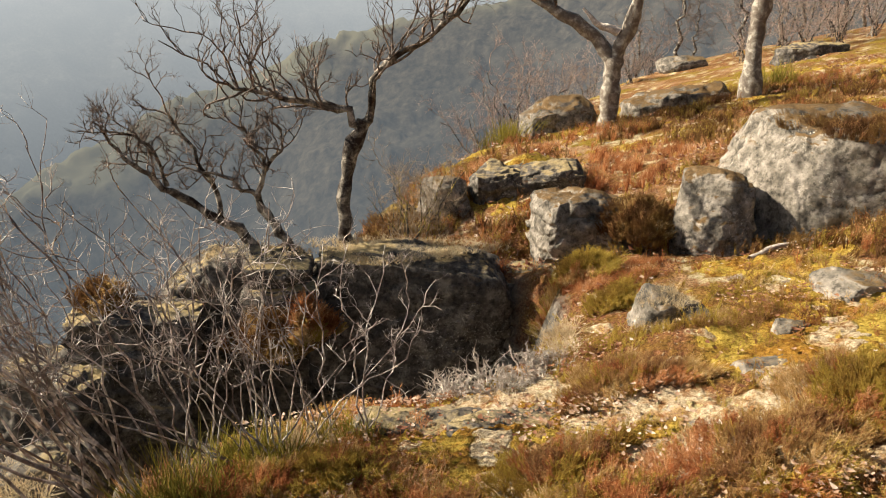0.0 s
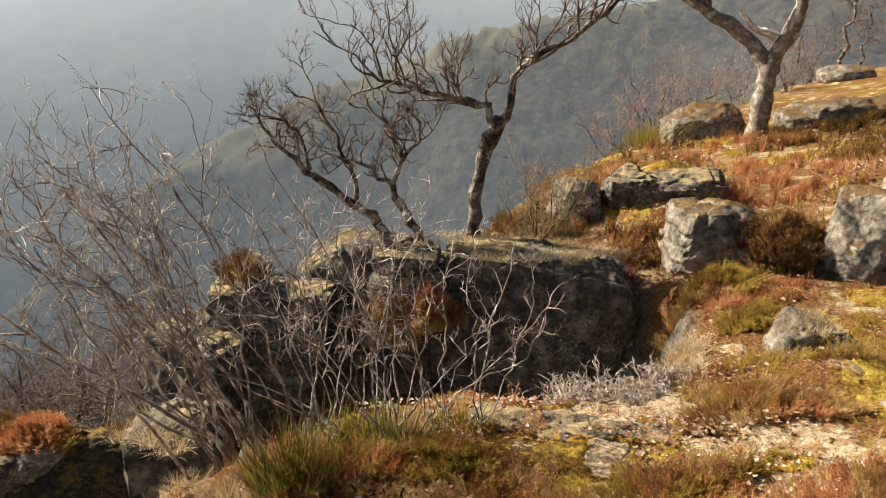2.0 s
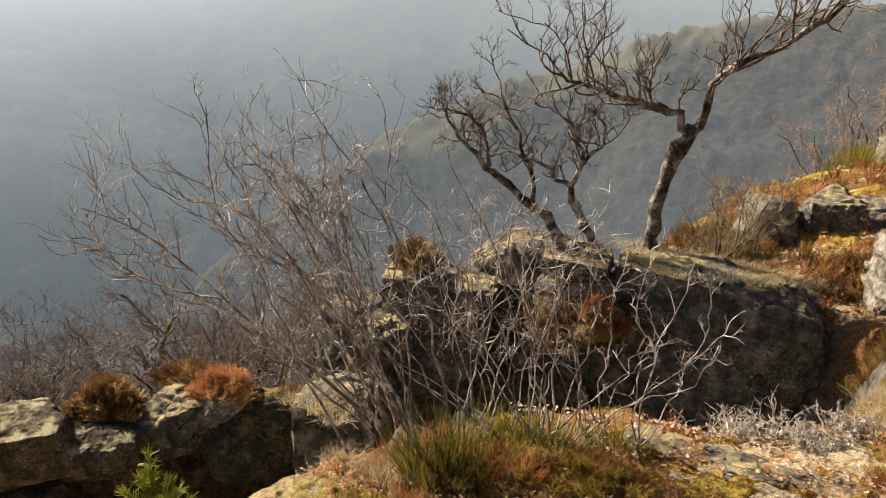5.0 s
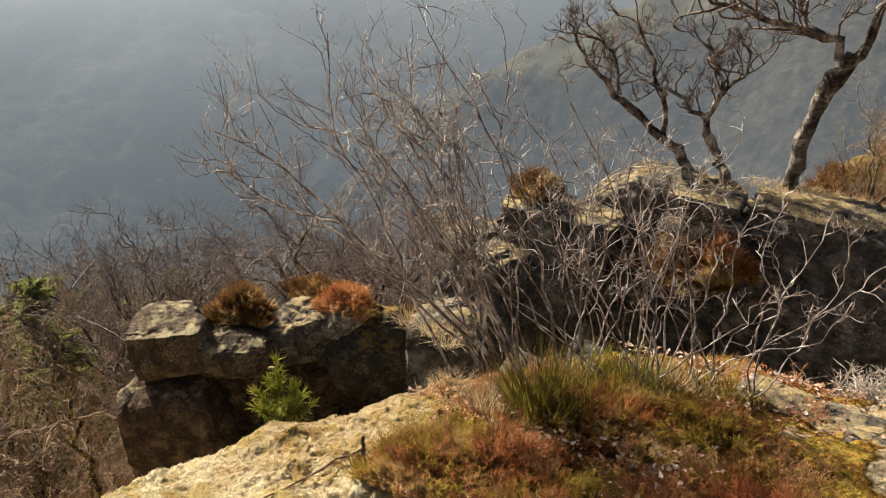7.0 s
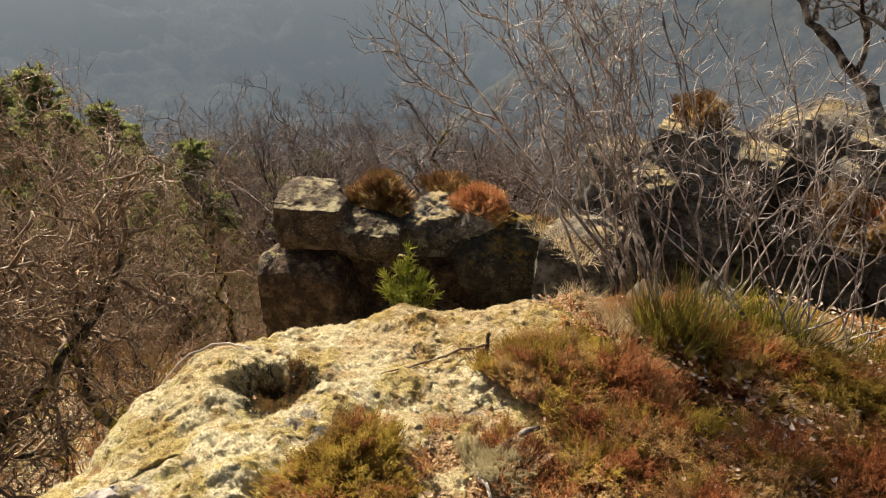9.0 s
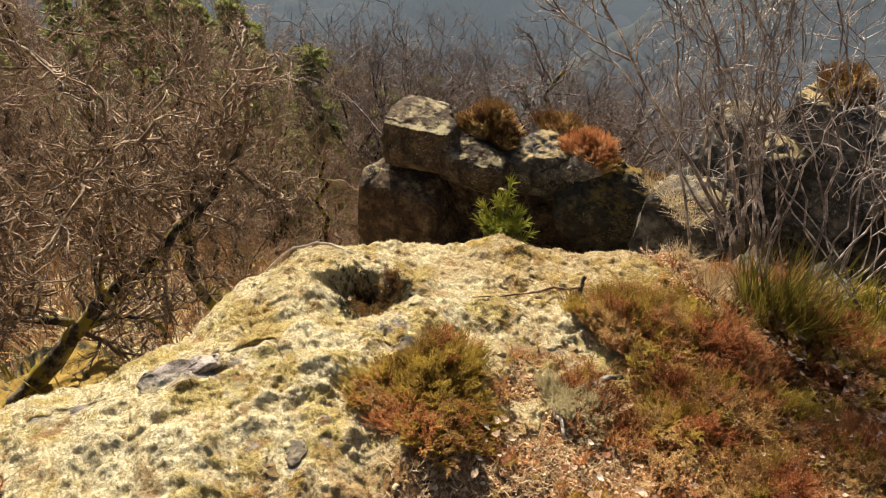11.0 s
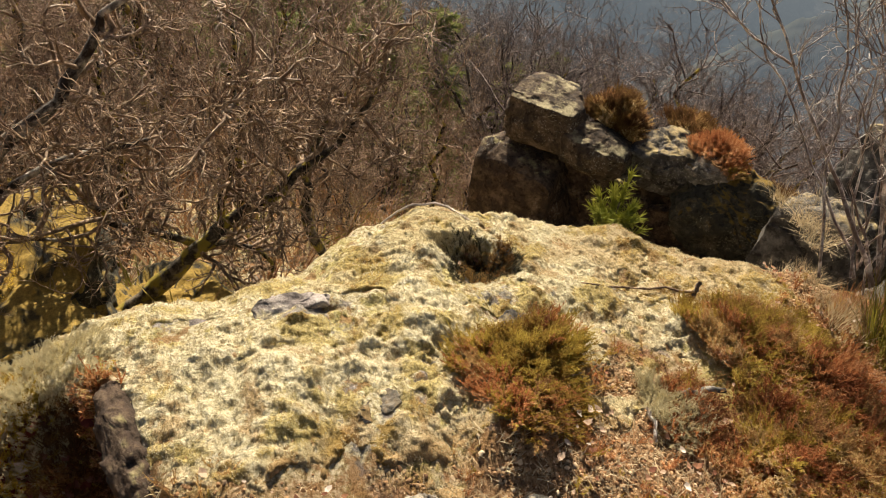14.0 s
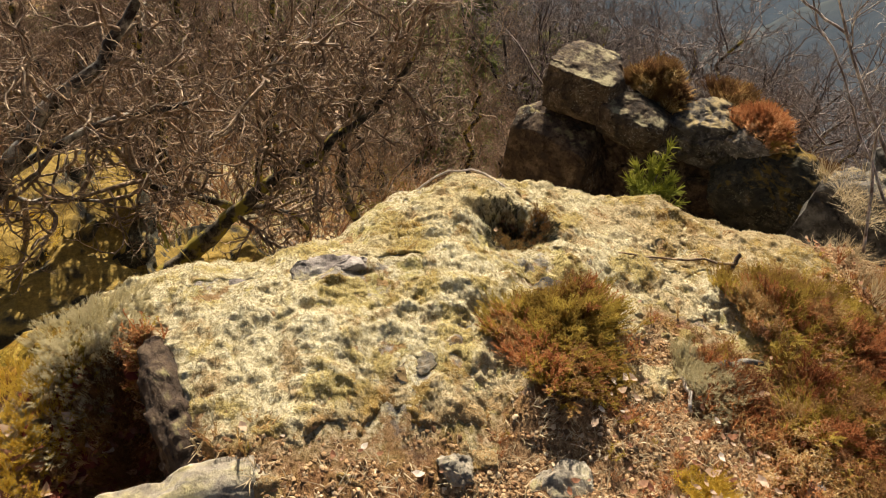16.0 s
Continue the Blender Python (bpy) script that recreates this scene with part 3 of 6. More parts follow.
TWIG_RED = bark_material("reddish_twig_bark", (0.15, 0.085, 0.05), (0.6, 0.42, 0.27), scale=18, rough=0.45)
TWIG_GREY = bark_material("grey_shrub_bark", (0.17, 0.125, 0.105), (0.78, 0.7, 0.62), scale=12, rough=0.4)
TWIG_TAN = bark_material("tan_twig_bark", (0.14, 0.085, 0.05), (0.55, 0.39, 0.245), scale=16, rough=0.5)
# twig bark greyed to paint in haze on the trees behind the tower
TWIG_HAZED = bark_material("hazed_twig_bark", (0.1, 0.075, 0.065), (0.36, 0.29, 0.25), scale=18)
DEADWOOD = bark_material("bleached_wood", (0.4, 0.33, 0.27), (0.8, 0.72, 0.62), scale=20)
HEATHER = plant_material("heather_sprigs", [(0.0, (0.14, 0.06, 0.03)), (0.3, (0.34, 0.175, 0.08)), (0.55, (0.43, 0.28, 0.1)), (0.8, (0.64, 0.46, 0.22)), (1.0, (0.84, 0.68, 0.45))], 0.55)
HEATHER_GREEN = plant_material("green_heather_sprigs", [(0.0, (0.18, 0.075, 0.028)), (0.35, (0.32, 0.21, 0.045)), (0.7, (0.48, 0.36, 0.07)), (1.0, (0.72, 0.57, 0.2))], 0.55)
HEATHER_RED = plant_material("rusty_heather_sprigs", [(0.0, (0.14, 0.042, 0.02)), (0.4, (0.4, 0.155, 0.06)), (0.7, (0.6, 0.32, 0.135)), (1.0, (0.86, 0.64, 0.42))], 0.52)
HEATHER_DARK = plant_material("dark_heather_sprigs", [(0.0, (0.07, 0.03, 0.014)), (0.4, (0.16, 0.08, 0.03)), (0.75, (0.25, 0.15, 0.045)), (1.0, (0.42, 0.27, 0.1))], 0.4)
BROOM = plant_material("green_stems", [(0.0, (0.1, 0.085, 0.015)), (0.5, (0.23, 0.19, 0.03)), (1.0, (0.46, 0.37, 0.1))], 0.4)
STRAW = plant_material("dry_grass", [(0.0, (0.36, 0.26, 0.14)), (0.6, (0.55, 0.43, 0.26)), (1.0, (0.72, 0.62, 0.43))], 0.3)
LEAF = plant_material("dead_leaves", [(0.0, (0.14, 0.05, 0.03)), (0.5, (0.33, 0.16, 0.085)), (0.8, (0.5, 0.35, 0.24)), (1.0, (0.8, 0.72, 0.62))], 0.2, spread=1.4)
LICHEN = plant_material("pale_lichen", [(0.0, (0.28, 0.2, 0.09)), (0.3, (0.46, 0.38, 0.21)), (0.65, (0.62, 0.54, 0.35)), (1.0, (0.76, 0.69, 0.5))], 0.25, scale=7, spread=0.5)
LICHEN_CRUST = crust_material("lichen_mat", [(0.33, (0.22, 0.165, 0.08)), (0.43, (0.43, 0.355, 0.205)), (0.52, (0.58, 0.505, 0.325)), (0.63, (0.74, 0.67, 0.49))],
                              [(4.5, 0.5, 0.58, 0.85, (0.74, 0.66, 0.36)), (10.0, 0.53, 0.62, 0.8, (0.6, 0.46, 0.34)), (2.6, 0.5, 0.62, 0.6, (0.8, 0.72, 0.55))])
HEATH_CRUST = crust_material("pale_heath_lichen", [(0.36, (0.14, 0.09, 0.05)), (0.46, (0.36, 0.27, 0.16)), (0.54, (0.54, 0.44, 0.29)), (0.64, (0.72, 0.63, 0.46))],
                             [(6.0, 0.48, 0.6, 0.9, (0.7, 0.52, 0.34)), (13.0, 0.52, 0.62, 0.9, (0.55, 0.36, 0.25))])
MOSS_CRUST = crust_material("mustard_moss", [(0.36, (0.08, 0.048, 0.01)), (0.46, (0.27, 0.18, 0.028)), (0.54, (0.44, 0.315, 0.06)), (0.66, (0.62, 0.47, 0.13))],
                            [(4.0, 0.46, 0.6, 0.9, (0.72, 0.5, 0.45)), (11.0, 0.5, 0.6, 0.8, (0.55, 0.42, 0.35))])
BRACKEN = plant_material("dead_bracken", [(0.0, (0.22, 0.1, 0.045)), (0.5, (0.4, 0.22, 0.1)), (1.0, (0.55, 0.37, 0.2))], 0.3)
PINE = plant_material("pine_needles", [(0.0, (0.18, 0.2, 0.035)), (0.5, (0.4, 0.4, 0.07)), (1.0, (0.62, 0.58, 0.14))], 0.45)
PINE_FAR = plant_material("dull_pine_needles", [(0.0, (0.11, 0.125, 0.045)), (0.5, (0.24, 0.26, 0.085)), (1.0, (0.38, 0.38, 0.14))], 0.4)
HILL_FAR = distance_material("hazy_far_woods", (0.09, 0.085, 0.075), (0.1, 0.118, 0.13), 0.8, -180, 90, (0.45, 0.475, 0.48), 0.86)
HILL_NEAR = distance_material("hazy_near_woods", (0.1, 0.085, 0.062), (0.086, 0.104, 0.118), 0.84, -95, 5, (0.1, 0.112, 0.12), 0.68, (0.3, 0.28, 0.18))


# ---------------------------------------------------------------- ground sheet
def ground_sheet():
    yaw = np.radians(np.r_[np.arange(-48, 112, 0.24), np.arange(112, 312, 1.6)])
    r = np.r_[np.geomspace(0.004, 1.2, 78, endpoint=False), np.geomspace(1.2, 5, 330, endpoint=False), np.geomspace(5, 30, 190), np.geomspace(30.5, 4200, 110)]
    a, rr = np.meshgrid(yaw, r, indexing="ij")
    x, y = -np.sin(a) * rr, np.cos(a) * rr
    z = land(x, y)
    na, nr = a.shape
    i = np.arange(na)[:, None] * nr
    j = np.arange(nr - 1)[None, :]
    i2 = ((np.arange(na) + 1) % na)[:, None] * nr
    q = np.stack([i + j, i + j + 1, i2 + j + 1, i2 + j], -1).reshape(-1, 4)
    v = np.stack([x, y, z], -1).reshape(-1, 3)
    v = np.vstack([v, [0, 0, float(land(np.array([0.0]), np.array([0.0]))[0])]])
    ob = mesh_object("ground", v, q[:, ::-1], GROUND)
    lichen, moss, soil = cover(v[:, 0], v[:, 1])
    s = edge_distance(v[:, 0], v[:, 1])
    stone = smooth(0.02, 0.2, s + 0.1 * fbm(v[:, 0] * 4, v[:, 1] * 4, 0, 3, 81)) * (1 - smooth(0.5, 1.5, s))
    # dark stone colour in the hollow also stands in for its shade
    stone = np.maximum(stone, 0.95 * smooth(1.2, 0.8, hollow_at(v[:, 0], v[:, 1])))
    rr1 = np.hypot(v[:, 0], v[:, 1])
    seen = np.abs((np.degrees(np.arctan2(-v[:, 0], v[:, 1])) - 32 + 180) % 360 - 180) < 84
    for k, val in (("lichen", lichen * (rr1 < 30) * (seen | (v[:, 0] < -1.0))), ("moss", moss), ("soil", soil), ("stone", stone)):
        floats(ob, k, val)
    return tagged(ob, "brown heath ground with moss, lichen and leaf litter", "ground", kind="structure")


ground_sheet()


# ---------------------------------------------------------------- far hills
def hillside(name, label, yaws, radii, height, material):
    a, rr = np.meshgrid(np.radians(yaws), radii, indexing="ij")
    x, y = -np.sin(a) * rr, np.cos(a) * rr
    z = height(np.degrees(a), rr, x, y)
    na, nr = a.shape
    i = np.arange(na - 1)[:, None] * nr
    j = np.arange(nr - 1)[None, :]
    q = np.stack([i + j, i + nr + j, i + nr + j + 1, i + j + 1], -1).reshape(-1, 4)
    ob = mesh_object(name, np.stack([x, y, z], -1).reshape(-1, 3), q, material)
    # raises the painted haze emission on yaws towards the sun
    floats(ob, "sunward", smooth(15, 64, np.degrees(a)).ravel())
    return tagged(ob, label, "hill", kind="structure")


def far_height(a, r, x, y):
    return -172 + (r - 300) * 0.46 + 16 * fbm(x / 90, y / 90, 0, 3, 7) + 5 * np.abs(fbm(x / 9, y / 9, 0, 3, 8))


def spur_height(a, r, x, y):
    crest = np.where(a > 9.7, -4.2 - (a - 9.7) * 0.38 - 0.012 * np.maximum(a - 24, 0) ** 2, -4.2 + (9.7 - a) * 0.22) + 0.35 * vnoise(a / 5, 0, 0, 4)
    z = 1.6 + 260 * np.tan(np.radians(crest)) - np.abs(260 - r) * 0.55
    return z + 6 * fbm(x / 30, y / 30, 0, 3, 17) * smooth(0, 60, np.abs(260 - r)) + 2.2 * np.abs(fbm(x / 5, y / 5, 0, 3, 18))


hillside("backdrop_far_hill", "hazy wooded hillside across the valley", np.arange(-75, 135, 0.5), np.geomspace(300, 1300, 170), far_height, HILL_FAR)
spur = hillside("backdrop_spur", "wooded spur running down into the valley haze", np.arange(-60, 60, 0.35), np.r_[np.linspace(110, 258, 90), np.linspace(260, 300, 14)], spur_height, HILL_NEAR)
sv = np.empty(len(spur.data.vertices) * 3)
spur.data.vertices.foreach_get("co", sv)
sv = sv.reshape(-1, 3)
sr = np.hypot(sv[:, 0], sv[:, 1])
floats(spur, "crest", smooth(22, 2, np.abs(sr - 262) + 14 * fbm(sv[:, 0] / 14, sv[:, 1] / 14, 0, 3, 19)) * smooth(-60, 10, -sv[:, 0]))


# ---------------------------------------------------------------- rocks
def height(x, y):
    return float(land(np.array([float(x)]), np.array([float(y)]))[0])


LBL_ROCK = "weathered grey rock block of the outcrop, lichen-spotted"
rock("rock_block", (-0.22, 4.72, -0.82), (1.44, 0.62, 1.36), (-3, 2, -3), 3, ROCK, "large grey rock block with a mossy flat top", n=96, cuts=4, rounding=0.3, strata=0.012, keep_top=True, broken=0.022, joint=0.5, rough=0.045, planes=[((0.5, -0.75, -0.42), 0.46), ((0.85, -0.2, -0.55), 0.58), ((0.6, -0.1, 0.8), 0.82)])
rock("rock_block", (-1.48, 4.72, -0.84), (1.16, 0.5, 1.4), (-3, 1, 5), 8, ROCK, "tall cracked grey rock block beside the large one", n=80, cuts=4, rounding=0.36, strata=0.015, keep_top=True, broken=0.028, joint=0.6, rough=0.045, planes=[((-0.6, -0.1, 0.8), 0.66)])
rock("rock_slab", (-1.1, 4.44, -0.17), (0.44, 0.4, 0.14), (-4, 3, 8), 12, ROCK, "loose rock slab lying on the outcrop", n=28, cuts=6, rounding=0.15)
rock("rock_slab", (-1.06, 4.4, -0.31), (0.5, 0.36, 0.16), (0, -4, -8), 13, ROCK, "small rock slab wedged in the crack", n=28, cuts=6, rounding=0.15)
rock("rock_block", (-2.02, 4.15, -0.92), (0.8, 0.55, 1.2), (-4, 6, 14), 17, ROCK, "stepped rock block with yellow moss on its ledges", n=56, cuts=6, rounding=0.15, keep_top=True, strata=0.06)
rock("rock_block", (-2.36, 3.8, -1.12), (0.6, 0.5, 1.2), (-3, 4, -10), 21, ROCK, LBL_ROCK, n=44, cuts=7, rounding=0.18, keep_top=True, strata=0.05)
rock("rock_block", (-2.12, 3.18, -1.36), (0.5, 0.5, 1.24), (0, -8, 20), 23, ROCK, "upright grey rock beside the gap", n=48, cuts=5, rounding=0.35, rough=0.06, strata=0.0)
brow_grass = (-2.2, 3.05, -0.82)
rock("rock_block", (0.66, 5.0, -0.86), (0.9, 0.5, 1.0), (0, 0, 20), 25, ROCK, "dark rock in the back of the hollow", n=36, cuts=8, rounding=0.2)
# slope behind
rock("rock_block", (1.14, 5.25, -0.2), (0.98, 0.62, 0.68), (0, 0, 0), 27, ROCK_HEATHY, "squat pale rock with a dark heathery top", n=64, cuts=2, rounding=0.42, broken=0.03, joint=0.5, cut_depth=(0.85, 1.0), rough=0.06, planes=[((-0.95, -0.25, 0.1), 0.42), ((0.3, -0.9, 0.2), 0.3), ((0.5, -0.15, 0.85), 0.33)])
rock("rock_block", (0.52, 6.78, -0.24), (0.5, 0.5, 0.46), (4, -6, 10), 31, ROCK, "layered grey rock under a mossy bank", n=40, cuts=5, rounding=0.4, rough=0.06)
rock("rock_block", (0.98, 6.75, -0.2), (0.74, 0.5, 0.44), (2, -4, -4), 32, ROCK, "dark slab under a mossy bank", n=40, cuts=4, rounding=0.45, rough=0.06)
rock("rock_block", (0.0, 6.6, -0.4), (0.46, 0.45, 0.6), (0, 5, 30), 33, ROCK_PALE, "small pale rock at the brow of the slope", n=28, cuts=9, rounding=0.35)
rock("rock_block", (-0.45, 6.7, -0.62), (0.42, 0.42, 0.4), (0, 5, 10), 35, ROCK_MOSSY, "moss-grown rock at the brow of the slope", n=24, cuts=8)
rock("boulder", (2.95, 5.05, 0.06), (1.7, 1.35, 1.5), (0, 0, 0), 39, ROCK_HEATHY, "big pale lichened boulder on the heath slope", n=96, cuts=2, rounding=0.55, broken=0.012, joint=0.35, strata=0.004, rough=0.04, cut_depth=(0.9, 1.0), planes=[((-0.9, -0.3, 0.3), 0.62), ((-0.2, -0.95, 0.2), 0.55), ((0.55, -0.8, -0.25), 0.5), ((0.06, -0.16, 0.98), 0.66)])
rock("boulder", (1.9, 4.86, 0.0), (0.48, 0.62, 0.74), (0, 0, 0), 41, ROCK_HEATHY, "pale boulder leaning against the big one", n=52, cuts=3, rounding=0.45, broken=0.022, joint=0.4, rough=0.05, planes=[((-0.62, -0.55, 0.5), 0.24), ((0.3, -0.9, 0.3), 0.28)])
rock("boulder", (1.85, 11.6, -0.56), (1.3, 0.9, 0.85), (0, -12, 20), 43, ROCK_HEATHY, "pale rock beside a tree on the slope", n=40, cuts=4, rounding=0.75, rough=0.07)
rock("boulder", (3.65, 11.4, -0.26), (1.6, 0.9, 0.8), (0, -14, 5), 47, ROCK_HEATHY, "moss-grown rock ridge between two trees", n=44, cuts=4, rounding=0.75, rough=0.08)
rock("boulder", (7.4, 15.0, 0.25), (1.4, 0.9, 0.6), (0, -6, 10), 51, ROCK, "dark mossy rock high on the slope", n=28)
rock("boulder", (5.8, 17.9, -0.2), (1.1, 0.8, 0.5), (0, 0, 0), 53, ROCK_PALE, "pale rock high on the slope", n=24)
rock("stone", (2.2, 3.44, 0.1), (0.55, 0.36, 0.24), (0, 4, 15), 57, ROCK_PALE, "pale stone half sunk in the heath", n=24)
rock("stone", (1.5, 2.72, 0.06), (0.5, 0.2, 0.12), (0, 0, 10), 59, ROCK_PALE, "flat stone level with the heath", n=20)
rock("stone", (1.27, 3.3, 0.06), (0.12, 0.11, 0.1), (0, 0, 0), 61, ROCK, "fist-sized grey stone on dry grass", n=14)
rock("stone", (1.14, 3.4, 0.0), (0.27, 0.24, 0.27), (0, 6, 25), 62, ROCK_PALE, "pale stone hump under dead grass", n=26, cuts=8)
rock("stone", (1.62, 3.0, 0.1), (0.16, 0.12, 0.12), (0, 6, 25), 63, ROCK_PALE, "small pale stone among yellow moss", n=20, cuts=8)
# tower of rock beyond the gap
tower = thing("rock_tower", "dark brown rock tower across the gap", "rock", (-3.78, 3.2, -3.3))


def tower_part(name, at, size, turn, seed, material, **kw):
    ob = rock(name, (at[0] + 3.78, at[1] - 3.2, at[2] + 3.3), size, turn, seed, material, "", parent=tower, **kw)
    return ob


tower_part("face", (-3.78, 3.2, -2.62), (2.0, 0.7, 1.75), (-4, 2, 46), 65, ROCK_BROWN, n=84, cuts=7, rounding=0.32, keep_top=True, broken=0.06, joint=1.0, strata=0.03)
tower_part("shoulder", (-3.12, 3.5, -1.62), (0.72, 0.5, 0.62), (-8, 24, 46), 73, ROCK_MOSSY, n=48, cuts=5, rounding=0.5, broken=0.035, rough=0.06)
tower_part("buttress", (-4.16, 2.4, -2.5), (0.8, 0.6, 1.65), (0, -4, 40), 75, ROCK_BROWN, n=52, cuts=4, rounding=0.5, broken=0.014, joint=0.4)
rock("boulder", (-4.24, 2.48, -1.42), (0.58, 0.52, 0.44), (0, -4, 42), 68, ROCK_TAN, "brown boulder with a pale flat top perched on the rock tower", n=48, cuts=1, rounding=0.5, broken=0.012, joint=0.3, rough=0.05, planes=[((0.1, 0, 1), 0.19)])
rock("boulder", (-3.86, 2.74, -1.5), (0.54, 0.42, 0.3), (0, 4, 46), 69, ROCK_TAN, "moss-topped boulder wedged on the rock tower", n=40, cuts=3, rounding=0.6, broken=0.015, joint=0.3, rough=0.05)
rock("boulder", (-3.6, 3.22, -1.5), (0.62, 0.42, 0.42), (-6, 8, 46), 71, ROCK, "grey capping rock on the rock tower", n=44, cuts=4, rounding=0.4, broken=0.03, rough=0.06)
rock("boulder", (-3.34, 3.36, -1.36), (0.34, 0.3, 0.22), (-6, 14, 40), 72, ROCK_PALE, "pale rounded stone on the rock tower", n=28, cuts=3, rounding=0.5, broken=0.015, rough=0.06)
# mossy rocks below the near ledge
rock("boulder", (-3.0, -1.25, -1.72), (1.3, 1.1, 1.0), (0, 0, 0), 81, ROCK_MOSSED, "yellow-mossed boulder below the ledge", n=64, broken=0.03, rough=0.08, rounding=0.3, cuts=4, keep_top=True)
rock("boulder", (-2.95, -0.45, -2.12), (0.95, 0.9, 0.9), (0, 0, 30), 83, ROCK_MOSSED, "yellow-mossed boulder with a flat top below the ledge", n=56, broken=0.03, rough=0.08, rounding=0.35, cuts=4, keep_top=True)
# broken side of the near ledge, above the pit
rock("rock_ledge", (-1.11, -0.34, -0.25), (0.52, 0.14, 0.4), (4, 0, 16), 85, ROCK_BROWN, "dark broken side of the lichened ledge", n=48, cuts=3, rounding=0.5, broken=0.03, joint=0.5, rough=0.12, strata=0.02)


# ---------------------------------------------------------------- trees with limbs of their own
def tree(name, label, at, seed, trunk, radii, limbs, bark, twig_mat, twigs, twig_len, twig_r, depth=2, dead=None, near=1, kink=0.012, **kw):
    rng = np.random.default_rng(seed)
    if near != 1:
        move = lambda p: tuple(e + near * (c - e) for c, e in zip(p, (-0.03, -0.01, 1.6)))
        at, trunk, radii = move(at), [move(p) for p in trunk], [near * r for r in radii]
        limbs = [([move(p) for p in pts], near * a, near * b, c) for pts, a, b, c in limbs]
    base = thing(name, label, "tree", at)
    t = Tubes()
    path = resample(trunk, 14, 0.008, rng)
    t.add(path, np.interp(np.linspace(0, 1, 14), np.linspace(0, 1, len(radii)), radii) * (1 + 0.12 * rng.normal(0, 1, 14)), 9)
    t.build("trunk", bark, base, at)
    for pts, r0, r1, count in limbs:
        limb = resample(pts, max(7, 2 * len(pts)), kink, rng)
        lt, crown = Tubes(), Tubes()
        lt.add(limb, np.linspace(r0, r1, len(limb)) * (1 + 0.1 * rng.normal(0, 1, len(limb))), 7)
        bough = lt.build("limb", bark, base, at)
        fringe(crown, limb, count, twig_len, twig_r, depth, rng, **kw)
        grow(crown, limb[-1], limb[-1] - limb[-2], twig_len, r1 * 0.9, depth, rng, **{k: v for k, v in kw.items() if k != "first"})
        tagged(crown.build("crown", twig_mat, bough, at), kind="stuff")
    if dead:
        dt = Tubes()
        dt.add(resample(dead, 8, 0.01, rng), np.linspace(0.07, 0.02, 8), 6)
        tagged(dt.build("dead_limb", DEADWOOD, base, at), "bleached dead limb")
    return base


tree("oak_tree", "crooked bare oak with a dark forked trunk beside the rock", (-0.79, 5.52, -0.4), 5,
     [(-0.8, 5.52, -0.55), (-0.79, 5.52, -0.06), (-0.77, 5.53, 0.12), (-0.75, 5.53, 0.24), (-0.76, 5.53, 0.33), (-0.71, 5.53, 0.44), (-0.63, 5.54, 0.52), (-0.6, 5.55, 0.64)],
     [0.085, 0.07, 0.058, 0.06, 0.055, 0.062, 0.07, 0.05],
     [([(-0.6, 5.54, 0.6), (-0.79, 5.52, 0.7), (-0.96, 5.5, 0.77), (-1.15, 5.47, 0.84), (-1.34, 5.45, 0.87), (-1.5, 5.43, 0.88), (-1.6, 5.41, 0.92)], 0.045, 0.01, 18),
      ([(-0.6, 5.55, 0.62), (-0.57, 5.55, 0.74), (-0.55, 5.55, 0.85), (-0.5, 5.56, 0.97), (-0.41, 5.57, 1.05), (-0.28, 5.59, 1.16), (-0.12, 5.61, 1.27), (0.08, 5.64, 1.4), (0.21, 5.66, 1.53), (0.4, 5.7, 1.72)], 0.036, 0.01, 20)],
     BARK, TWIG, 0, 0.5, 0.0105, 3, near=0.89, up=0.4, spread=0.85, wander=0.3, kids=(3, 4), shrink=0.6, first=0.12, kink=0.02)
tree("oak_tree", "leaning bare oak behind the rock outcrop", (-1.5, 5.47, -0.6), 6,
     [(-1.42, 5.49, -0.65), (-1.5, 5.47, -0.4), (-1.6, 5.44, -0.23), (-1.78, 5.39, -0.1), (-1.93, 5.35, 0.02), (-2.08, 5.31, 0.14)], [0.055, 0.045, 0.04, 0.036, 0.032, 0.03],
     [([(-2.08, 5.31, 0.14), (-2.21, 5.28, 0.27), (-2.33, 5.25, 0.36), (-2.4, 5.23, 0.48), (-2.47, 5.21, 0.6)], 0.028, 0.01, 9),
      ([(-1.75, 5.4, -0.09), (-1.77, 5.4, 0.16), (-1.85, 5.37, 0.36), (-1.95, 5.35, 0.56), (-2.05, 5.32, 0.71)], 0.022, 0.008, 9),
      ([(-2.1, 5.3, 0.18), (-2.15, 5.29, 0.45), (-2.21, 5.28, 0.54), (-2.38, 5.23, 0.61)], 0.018, 0.008, 7)],
     BARK, TWIG, 0, 0.27, 0.0075, 3, near=0.89, up=0.28, spread=0.9, wander=0.3, kids=(3, 5), shrink=0.62, first=0.1, kink=0.014)
